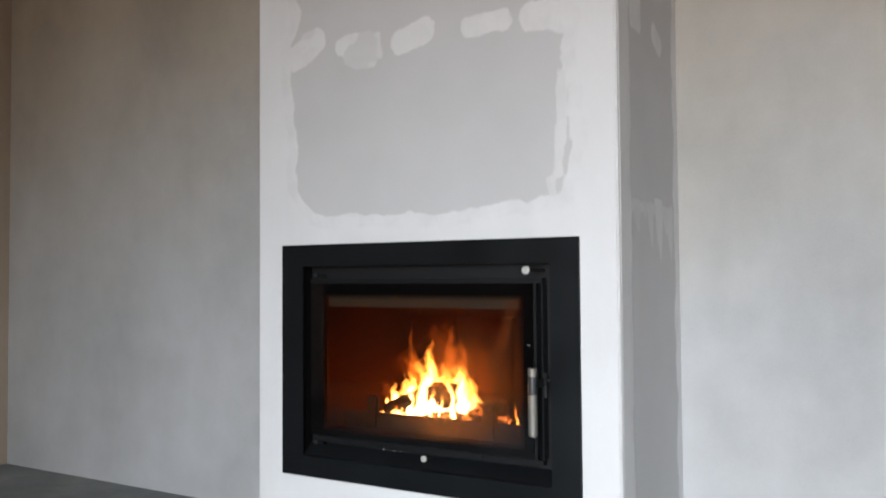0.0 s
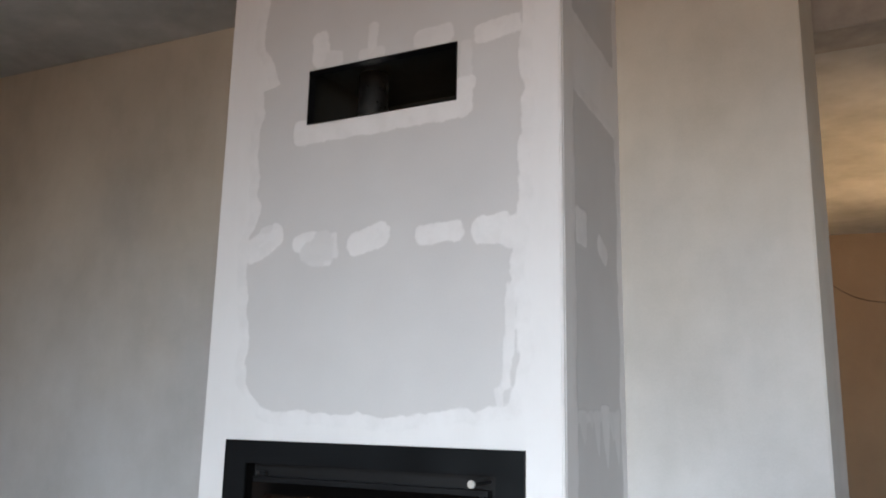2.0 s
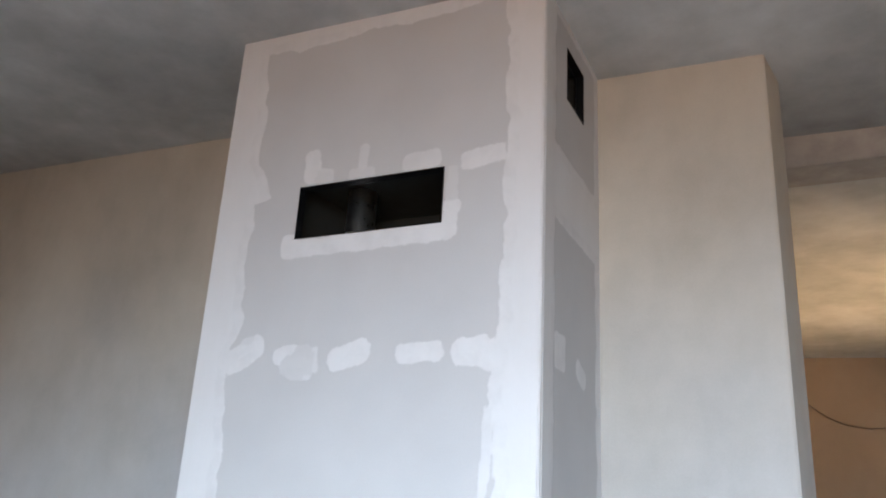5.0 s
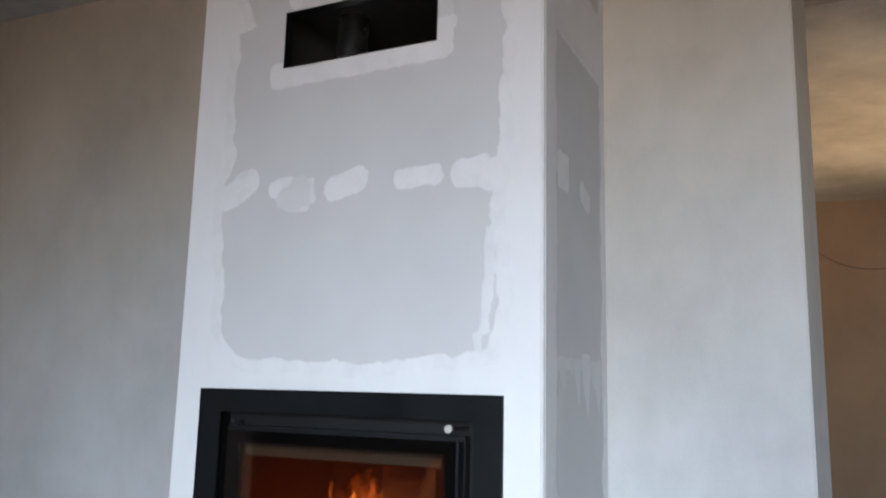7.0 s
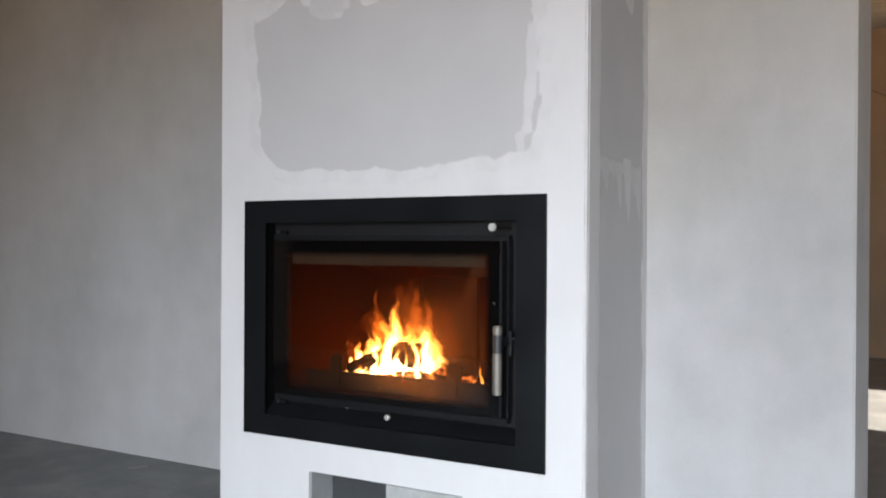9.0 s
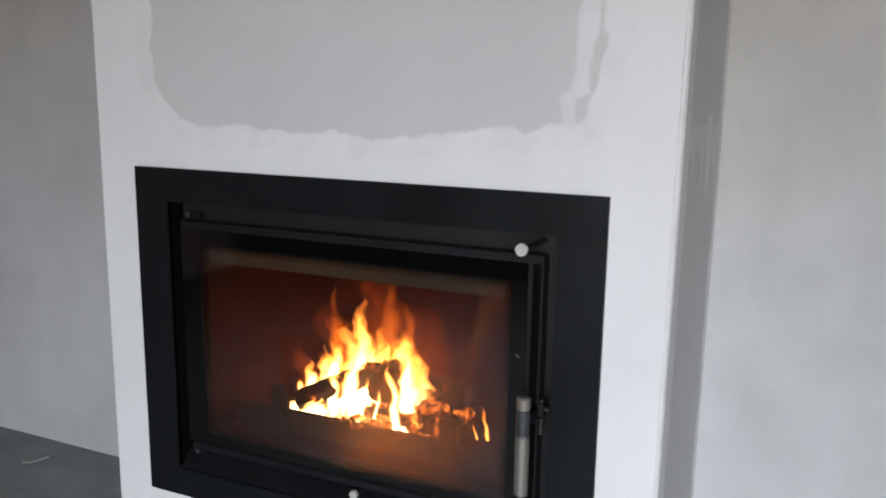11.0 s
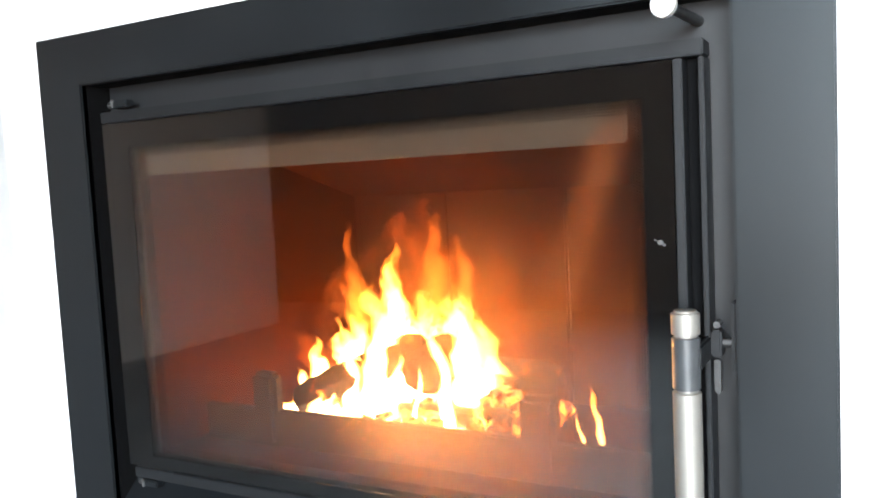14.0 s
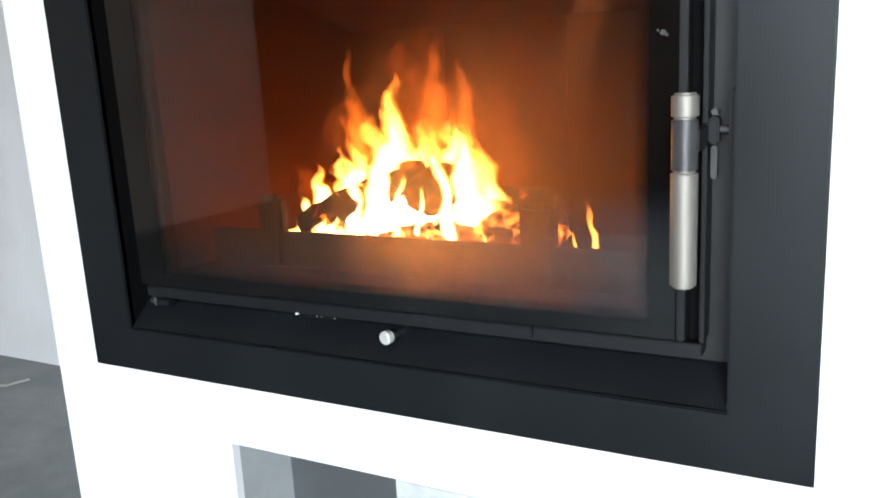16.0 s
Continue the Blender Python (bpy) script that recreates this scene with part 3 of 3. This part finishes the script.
def vent(name, rect, at, label):
    """A hot-air opening: thin black angle frame, mesh backing and its fixing tabs. rect is in the face of the board."""
    v0 = tagged(empty(name), label, "vent")
    a, b, c, d = rect
    part("frame", ring((a + 0.0005, b - 0.0005, c + 0.0005, d - 0.0005), (a + 0.0035, b - 0.0035, c + 0.0035, d - 0.0035), -0.002, 0.022, 0.0006), STEEL_BLACK, v0, "thin black angle frame")
    part("backing", ring((a - 0.004, b + 0.004, c - 0.004, d + 0.004), (a + 0.004, b - 0.004, c + 0.004, d - 0.004), 0.024, 0.027), STEEL_BLACK, v0, "black backing flange")
    # added dark box: its colour stands in for the shade of the cavity
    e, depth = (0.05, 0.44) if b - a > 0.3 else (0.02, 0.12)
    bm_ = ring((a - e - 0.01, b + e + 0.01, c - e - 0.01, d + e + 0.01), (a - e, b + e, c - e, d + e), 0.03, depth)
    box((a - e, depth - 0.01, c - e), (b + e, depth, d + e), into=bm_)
    part("shade_box", bm_, VENT_SHADE, v0, "dark box added behind the opening, in place of its shade")
    v0.matrix_world = at
    return v0


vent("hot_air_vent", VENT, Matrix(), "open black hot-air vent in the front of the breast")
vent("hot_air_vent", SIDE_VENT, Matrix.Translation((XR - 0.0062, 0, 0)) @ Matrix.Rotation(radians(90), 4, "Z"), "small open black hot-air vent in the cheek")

# ---- fireplace insert ----
OUT = (-0.425, 0.425, 0.320, 0.934)
INN = (-0.352, 0.3555, 0.3755, 0.8755)
insert = tagged(empty("fireplace_insert", (0, 0, 0.32)), "black steel wood-burning fireplace insert with a lit fire", "fireplace")


def ipart(name, bm, mat, parent=None, label="", smooth=False):
    """A part of the insert given in world places."""
    ob = part(name, bm, mat, parent or insert, label, smooth)
    if not parent:
        ob.location = (0, 0, -0.32)
    return ob


ipart("surround", ring(OUT, INN, -0.010, -0.002, 0.0015), STEEL_BLACK, label="wide flat satin black steel surround")
# lip coloured black in place of an open gap in deep shade
ipart("lip", ring((INN[0] - 0.003, INN[1] + 0.003, INN[2] - 0.003, INN[3] + 0.003), INN, -0.0085, 0.040, 0.001), SHADE_BLACK, label="inner lip blackened as the shadow gap round the door")
bm = bmesh.new()
prof = ((-0.0075, 0.3765), (0.0245, 0.4050), (0.0300, 0.4055), (0.0300, 0.3765))
la, lb = [[bm.verts.new((x, y, z)) for y, z in prof] for x in (INN[0] + 0.001, INN[1] - 0.001)]
bm.faces.new(la), bm.faces.new(lb[::-1])
for i in range(4):
    bm.faces.new((la[i], lb[i], lb[(i + 1) % 4], la[(i + 1) % 4]))
ipart("sill_ledge", bm, STEEL_BLACK, label="sloping satin black ledge under the door")
ipart("face_frame", ring((-0.39, 0.39, 0.35, 0.90), (-0.325, 0.318, 0.432, 0.828), 0.030, 0.042), IRON, label="cast iron face behind the door")

# door
DOOR = (-0.3325, 0.334, 0.418, 0.843)
# ring blackened so that firelight doesn't show on its inner edge
door = ipart("door", ring((DOOR[0], 0.312, 0.431, 0.830), (-0.310, 0.300, 0.440, 0.812), 0.0055, 0.024), SHADE_BLACK, label="closed glazed door with black rim")
G = (DOOR[0], 0.3105, 0.4315, 0.8295)
pane = ipart("pane", box((G[0], 0.0, G[2]), (G[1], 0.0045, G[3])), GLASS, door, "smoke-stained ceramic glass")
pane.data.materials.append(CLEAR_BACK)
for f_ in pane.data.polygons:
    f_.material_index = 0 if f_.normal.y < -0.5 else 1
CLEAR = (-0.292, 0.287, 0.446, 0.802)
ipart("printed_rim", ring(G, CLEAR, -0.0005, -0.0001), PRINT, door, "black printed glass rim")
# printed dots fading the rim into the clear glass
bm = bmesh.new()


def dot(x, z, r):
    vs_ = [bm.verts.new((x + r * math.cos(k * 1.0472), -0.0002, z + r * math.sin(k * 1.0472))) for k in range(6)]
    bm.faces.new(vs_)


for row in range(5):
    off, r = 0.0011 + row * 0.0023, 0.00115 - row * 0.00013
    step = 0.0026
    x = CLEAR[0] + off
    while x < CLEAR[1] - off:
        dot(x + (row % 2) * step / 2, CLEAR[3] - off, r), dot(x + (row % 2) * step / 2, CLEAR[2] + off, r)
        x += step
    z = CLEAR[2] + off
    while z < CLEAR[3] - off:
        dot(CLEAR[0] + off, z + (row % 2) * step / 2, r), dot(CLEAR[1] - off, z + (row % 2) * step / 2, r)
        z += step
tagged(ipart("printed_dots", bm, PRINT, door, "fine black halftone dots"), kind="stuff")
ipart("top_rail", box((DOOR[0] + 0.002, -0.004, 0.8305), (0.335, 0.022, DOOR[3]), 0.0012), PROFILE, door, "graphite top rail")
ipart("bottom_rail", box((DOOR[0] + 0.01, -0.003, DOOR[2]), (0.1795, 0.022, 0.4305), 0.0012), PROFILE, door, "graphite bottom rail")
ipart("bottom_rail", box((0.1805, -0.003, DOOR[2]), (0.333, 0.022, 0.4305), 0.0012), PROFILE, door, "graphite bottom rail")
ipart("closing_profile", box((0.3115, -0.0015, 0.431), (0.3185, 0.024, 0.830), 0.001), PROFILE, door, "dark closing strip")
# strip blackened for the shade of the channel
ipart("closing_profile", box((0.3195, 0.010, 0.431), (0.330, 0.026, 0.830), 0.0012), SHADE_BLACK, door)
ipart("closing_profile", box((0.3305, -0.001, 0.431), (0.3345, 0.026, 0.8300), 0.001), PROFILE, door)
# handle
HX, HY = 0.3245, -0.040
handle = ipart("handle", cyl((HX, HY, 0.4905), (HX, HY, 0.5835), 0.0104, seg=32, bevel=0.0022), INOX, door, "brushed steel bar handle", True)
ipart("collar", cyl((HX, HY, 0.5838), (HX, HY, 0.6225), 0.0101, seg=32, bevel=0.0006), COLLAR, door, "black heat-proof handle collar", True)
ipart("cap", cyl((HX, HY, 0.6228), (HX, HY, 0.6425), 0.0104, seg=32, bevel=0.0022), INOX, door, "brushed steel handle cap", True)
bm = box((0.3305, -0.043, 0.597), (0.3355, 0.012, 0.6165), 0.002)
box((0.3355, -0.004, 0.600), (0.3435, 0.012, 0.6215), 0.0015, into=bm)
ipart("bracket", bm, PROFILE, door, "bent steel handle bracket")
bm = box((0.3375, -0.004, 0.572), (0.3425, 0.004, 0.5985), 0.001)
cyl((0.336, 0.004, 0.611), (0.352, 0.004, 0.611), 0.0035, seg=14, into=bm)
cyl((0.340, -0.003, 0.6255), (0.340, 0.008, 0.6255), 0.0028, seg=12, into=bm)
ipart("latch", bm, WORN, door, "worn steel latch pin")
bm = box((0.3505, -0.002, 0.588), (0.3545, 0.012, 0.6435), 0.0015)
ipart("striker", bm, PROFILE, label="striker plate on the frame")
# hinges
for z in (0.852, 0.4085):
    h = ipart("hinge", box((-0.322, 0.004, z - 0.004), (-0.296, 0.016, z + 0.004), 0.0015), STEEL_BLACK, label="black pin hinge")
    bm = cyl((-0.3295, 0.010, z), (-0.3215, 0.010, z), 0.0042, seg=14, bevel=0.0008)
    cyl((-0.318, 0.004, z - 0.004), (-0.318, 0.004, z + 0.0055), 0.0018, seg=10, into=bm)
    ipart("pin", bm, WORN, h, "bright pin end")
# a splash of filler dried on the glass
bm = bmesh.new()
for dx, dz, r in ((0, 0, 0.003), (-0.004, 0.002, 0.0018), (0.003, -0.002, 0.002)):
    bmesh.ops.create_icosphere(bm, subdivisions=2, radius=r, matrix=Matrix.Translation((0.2985 + dx, -0.0002, 0.689 + dz)) @ Matrix.Diagonal((1, 0.22, 0.8, 1)))
ipart("splash", bm, plain("dried_grey_splash", (0.05, 0.05, 0.049), 0.9, 0, 0.2, 200), door, "dried grey filler splash on the glass", True)
# air controls
k1 = ipart("air_control", cyl((0.326, 0.031, 0.8605), (0.3195, -0.058, 0.8600), 0.0042, seg=16), IRON, label="air control rod", smooth=True)
ipart("knob", cyl((0.3195, -0.053, 0.86), (0.319, -0.0625, 0.86), 0.0088, seg=36, bevel=0.0018), BRIGHT, k1, "round satin steel knob", True)
k2 = ipart("air_control", cyl((0.026, 0.031, 0.4025), (0.0195, 0.0, 0.4022), 0.0035, seg=14), IRON, label="lower air control rod", smooth=True)
ipart("knob", cyl((0.0195, 0.003, 0.4022), (0.018, -0.007, 0.402), 0.0072, seg=32, bevel=0.0014), BRIGHT, k2, "small round satin steel knob", True)

# firebox
def quad_panel(p, thick, mat, name, label):
    """A slab on a footprint of four (x, y) corners."""
    bm_ = bmesh.new()
    a = [bm_.verts.new((x, y, thick[0])) for x, y in p]
    b = [bm_.verts.new((x, y, thick[1])) for x, y in p]
    bm_.faces.new(a[::-1]), bm_.faces.new(b)
    for i in range(4):
        bm_.faces.new((a[i], a[(i + 1) % 4], b[(i + 1) % 4], b[i]))
    return ipart(name, bm_, mat, label=label)


FZ0, FZ1 = 0.438, 0.835
quad_panel([(-0.34, 0.043), (-0.312, 0.043), (-0.245, 0.375), (-0.275, 0.375)], (FZ0, FZ1), BRICK, "firebox_side", "sooty firebrick cheek")
quad_panel([(0.306, 0.043), (0.34, 0.043), (0.275, 0.375), (0.245, 0.375)], (FZ0, FZ1), BRICK, "firebox_side", "sooty firebrick cheek")
for i in range(3):
    a = -0.262 + i * 0.1752
    ipart("firebox_back", box((a, 0.37 - 0.002 * (i % 2), FZ0), (a + 0.174, 0.40, FZ1), 0.003), BRICK, label="sooty firebrick back")
ipart("hearth", box((-0.33, 0.043, FZ0 - 0.025), (0.33, 0.40, FZ0 + 0.004)), BRICK, label="ash-strewn firebox floor")
bm = bmesh.new()
va = [bm.verts.new(p) for p in ((-0.33, 0.40, 0.72), (0.33, 0.40, 0.72), (0.33, 0.13, 0.815), (-0.33, 0.13, 0.815),
                                (-0.33, 0.40, 0.745), (0.33, 0.40, 0.745), (0.33, 0.13, 0.84), (-0.33, 0.13, 0.84))]
for q in ((0, 3, 2, 1), (4, 5, 6, 7), (0, 1, 5, 4), (1, 2, 6, 5), (2, 3, 7, 6), (3, 0, 4, 7)):
    bm.faces.new([va[i] for i in q])
ipart("baffle", bm, BRICK, label="sooty sloping baffle plate")
ipart("firebox_roof", box((-0.34, 0.043, 0.845), (0.34, 0.40, 0.87)), BRICK)
ipart("air_deflector", box((-0.284, 0.014, 0.7695), (0.270, 0.020, 0.812), 0.002), VERMIC, label="pale air-wash deflector behind the glass")
ret = ipart("log_guard", box((-0.292, 0.086, FZ0 + 0.004), (0.29, 0.097, 0.4865), 0.002), GRATE, label="ash-covered iron log guard")
ipart("guard_post", box((-0.212, 0.080, FZ0 + 0.004), (-0.176, 0.102, 0.531), 0.006), GRATE, ret)
ipart("guard_post", box((0.134, 0.080, FZ0 + 0.004), (0.172, 0.102, 0.531), 0.006), GRATE, ret)


# ---- the fire ----
def log(a, b, r, seed, label):
    """A split, charred log: wobbling section, cracked ends."""
    bm_ = bmesh.new()
    a, b = Vector(a), Vector(b)
    q = (b - a).to_track_quat("Z", "Y").to_matrix()
    n, m = 14, 22
    rows = []
    for i in range(n + 1):
        s = i / n
        rr = r * (1 - 0.28 * max(0, abs(s - 0.5) * 2 - 0.82) / 0.18)
        row = []
        for k in range(m):
            an = 6.2832 * k / m
            p = Vector((math.cos(an), math.sin(an), s * 4))
            w_ = rr * (1 - 0.10 * max(0.0, noise.noise(Vector((an * 2.2, s * 1.2, seed * 4.0)))) + 0.14 * noise.noise(p * 1.4 + Vector((seed * 9.1, 0, 0))) + 0.10 * noise.noise(p * 5 + Vector((0, seed * 3.3, 0))))
            row.append(bm_.verts.new(a + (b - a) * s + q @ Vector((w_ * math.cos(an), w_ * math.sin(an) * 0.9, 0))))
        rows.append(row)
    for i in range(n):
        for k in range(m):
            bm_.faces.new((rows[i][k], rows[i][(k + 1) % m], rows[i + 1][(k + 1) % m], rows[i + 1][k]))
    bm_.faces.new(rows[0][::-1]), bm_.faces.new(rows[-1])
    ob = mesh_object("log", bm_, BARK, True)
    return tagged(ob, label, "log", "burning logs")


log((-0.014, 0.152, 0.527), (-0.062, 0.33, 0.520), 0.032, 1, "charred round log burning, end facing the glass")
log((-0.195, 0.150, 0.478), (-0.045, 0.215, 0.545), 0.026, 2, "thin split log leaning on the others, burning")
log((-0.16, 0.27, 0.478), (0.10, 0.30, 0.484), 0.038, 3, "blackened log lying at the back of the fire")
log((-0.10, 0.165, 0.464), (0.085, 0.185, 0.466), 0.022, 4, "half-burnt branch on the embers")

bm = bmesh.new()
random.seed(5)
for i in range(230):
    x, y = random.gauss(-0.03, 0.095), random.uniform(0.112, 0.30)
    if not -0.235 < x < 0.112 and not (0.165 < x < 0.2 and i % 3 == 0):
        continue
    s = random.uniform(0.006, 0.016)
    z = FZ0 + 0.004 + s * 0.6 + 0.022 * math.exp(-((x + 0.04) / 0.1) ** 2) + 0.022 * math.exp(-((x - 0.055) / 0.04) ** 2)
    vs_ = bmesh.ops.create_icosphere(bm, subdivisions=1, radius=s, matrix=pose(x, y, z, random.uniform(0, 90), random.uniform(0, 90), random.uniform(0, 90)))["verts"]
    for v_ in vs_:
        v_.co += Vector((random.uniform(-1, 1), random.uniform(-1, 1), random.uniform(-1, 1))) * s * 0.28
tagged(mesh_object("ember_bed", bm, EMBER), "bed of glowing orange embers and ash", "embers", kind="stuff")

fire = tagged(empty("fire", (-0.06, 0.2, 0.46)), "bright yellow and orange flames round the logs", "fire")


def tongue(x, y, z, h, w_, lean, seed, hot=1.0):
    """One lick of flame: a flattened, wavering body ending in a thin tip."""
    bm_ = bmesh.new()
    lick = bm_.verts.layers.float_vector.new("lick")
    n, m = 26, 16
    rows = []
    for i in range(n):
        s = i / n
        r = w_ * (0.75 + 1.35 * s) * (1 - s) ** 0.95 * (1 + 0.42 * noise.noise(Vector((seed * 7.7, s * 5.5, 0))))
        cx = lean * s ** 1.4 + w_ * 1.2 * s * noise.noise(Vector((seed * 3.1, 4.0, s * 3.2)))
        cy = w_ * 0.5 * s * noise.noise(Vector((seed * 5.9, 9.0, s * 3.0)))
        row = []
        for k in range(m):
            c, d = math.cos(6.2832 * k / m), math.sin(6.2832 * k / m)
            p = Vector((x + cx + r * c, y + cy + 0.40 * r * d, z + s * h))
            p += noise.noise_vector(p * 42 + Vector((0, 0, seed * 1.7))) * 0.009 * (0.25 + s)
            v_ = bm_.verts.new(p)
            v_[lick] = (abs(c), s, hot)
            row.append(v_)
        rows.append(row)
    tip = bm_.verts.new((x + lean, y, z + h))
    tip[lick] = (1, 1, hot)
    for i in range(n - 1):
        for k in range(m):
            bm_.faces.new((rows[i][k], rows[i][(k + 1) % m], rows[i + 1][(k + 1) % m], rows[i + 1][k]))
    for k in range(m):
        bm_.faces.new((rows[-1][k], rows[-1][(k + 1) % m], tip))
    bm_.faces.new(rows[0][::-1])
    ob = part("flame", bm_, FLAME, fire)
    ob.data.shade_smooth()
    ob.location = (0.06, -0.2, -0.46)
    return ob


# licks rising behind the logs: a broad, nearly level crown with a steep end over the embers
random.seed(11)
for i in range(18):
    x = -0.205 + 0.232 * (i + random.random()) / 18
    top = np.interp(x, [-0.205, -0.18, -0.15, -0.115, -0.08, -0.045, -0.01, 0.02, 0.03], [0.09, 0.12, 0.175, 0.21, 0.22, 0.165, 0.205, 0.185, 0.15])
    h = float(top) * random.uniform(0.62, 1.0)
    tongue(x, random.uniform(0.21, 0.29), 0.462, h, random.uniform(0.026, 0.040) * (0.8 + 1.2 * h), random.uniform(-0.022, 0.012), i + 1, random.uniform(0.8, 1.15))
for i, (x, y, h, w_, ln) in enumerate(((-0.083, 0.150, 0.145, 0.026, 0.008), (-0.118, 0.165, 0.120, 0.026, -0.012), (0.034, 0.160, 0.135, 0.016, -0.010),
                                       (0.028, 0.180, 0.165, 0.018, -0.014), (-0.060, 0.130, 0.060, 0.022, 0.012), (-0.178, 0.175, 0.105, 0.022, -0.012),
                                       (-0.196, 0.165, 0.075, 0.016, -0.010), (-0.150, 0.150, 0.050, 0.018, 0.004), (-0.070, 0.19, 0.185, 0.022, -0.010),
                                       (-0.020, 0.125, 0.045, 0.014, -0.010), (-0.050, 0.140, 0.110, 0.011, 0.014), (-0.022, 0.138, 0.095, 0.007, 0.018), (-0.060, 0.135, 0.165, 0.019, -0.006), (0.022, 0.140, 0.150, 0.013, -0.012))):
    tongue(x, y, 0.456, h, w_, ln, i + 51, 1.2)
for i in range(8):
    x = -0.200 + 0.225 * i / 7
    tongue(x, random.uniform(0.115, 0.15), 0.450, random.uniform(0.030, 0.048), random.uniform(0.026, 0.038), random.uniform(-0.012, 0.008), i + 91, 1.25)
# short fingers over the heap of embers beside the logs
for i, (x, y, h, w_, ln) in enumerate(((0.050, 0.150, 0.050, 0.012, 0.010), (0.064, 0.165, 0.036, 0.010, 0.014), (0.080, 0.150, 0.026, 0.010, 0.010))):
    tongue(x, y, 0.452, h, w_, ln, i + 121, 0.8)
# thin red wisps above
for i, (x, y, h, w_, ln) in enumerate(((-0.13, 0.21, 0.235, 0.026, -0.020), (-0.06, 0.26, 0.25, 0.030, 0.012), (0.015, 0.22, 0.235, 0.022, -0.010), (-0.18, 0.27, 0.17, 0.024, -0.030))):
    tongue(x, y, 0.47, h, w_, ln, i + 31, 0.34)
# broad dim veils of burning smoke round the fire
for i, (x, y, h, w_, ln, ht) in enumerate(((-0.08, 0.31, 0.30, 0.105, -0.01, 0.16), (-0.15, 0.29, 0.22, 0.085, -0.05, 0.14), (0.0, 0.31, 0.24, 0.075, 0.0, 0.10),
                                           (-0.215, 0.24, 0.12, 0.055, -0.04, 0.16))):
    tongue(x, y, 0.445, h, w_, ln, i + 141, ht)
for i, (x, z, h, w_) in enumerate(((0.180, 0.450, 0.075, 0.006), (0.160, 0.448, 0.040, 0.005))):
    tongue(x, 0.2, z, h, w_, -0.012, i + 61, 0.62)

# ---- small things ----
def crumb(at, s, seed):
    bm_ = bmesh.new()
    bmesh.ops.create_icosphere(bm_, subdivisions=1, radius=s)
    for v_ in bm_.verts:
        v_.co *= 1 + 0.5 * noise.noise(v_.co * (1 / s) + Vector((seed, 0, 0)))
        v_.co.z *= 0.7
    ob = mesh_object("plaster_crumb", bm_, GRIT)
    ob.location = (at[0], at[1], at[2] + s * 0.55)
    return tagged(ob, "small white plaster crumb on the steel ledge", "debris", "crumbs on the ledge")


for i, (x, s) in enumerate(((-0.118, 0.0024), (-0.090, 0.0014), (-0.084, 0.0013), (-0.066, 0.0012))):
    crumb((x, 0.0255, 0.4052), s, i * 3.3)


def chip(at, ln, turn, seed):
    bm_ = box((-ln / 2, -0.004, 0), (ln / 2, 0.004, 0.005), 0.0015, 1)
    for v_ in bm_.verts:
        v_.co.y += 0.006 * noise.noise(Vector((v_.co.x * 40, seed, 0)))
    ob = mesh_object("plaster_chip", bm_, CHIP)
    ob.matrix_world = pose(*at, 0, 0, turn)
    return tagged(ob, "pale splinter of plaster lying on the screed", "debris", "chips on the floor")


chip((-1.30, 0.44, 0.0), 0.045, 70, 1)
chip((-1.32, 0.41, 0.0), 0.03, 20, 2)

# loose cable on the wall of the room beyond
cu = bpy.data.curves.new("wall_cable", "CURVE")
cu.dimensions, cu.bevel_depth, cu.bevel_resolution = "3D", 0.0042, 2
sp = cu.splines.new("BEZIER")
sp.bezier_points.add(2)
for p, co in zip(sp.bezier_points, ((0.80, 5.135, 2.20), (1.25, 5.135, 1.92), (1.85, 5.135, 2.0))):
    p.co = co
    p.handle_left_type = p.handle_right_type = "AUTO"
cu.materials.append(CABLE)
tagged(new("wall_cable", cu), "thin dark cable hanging along the plaster", "cable")
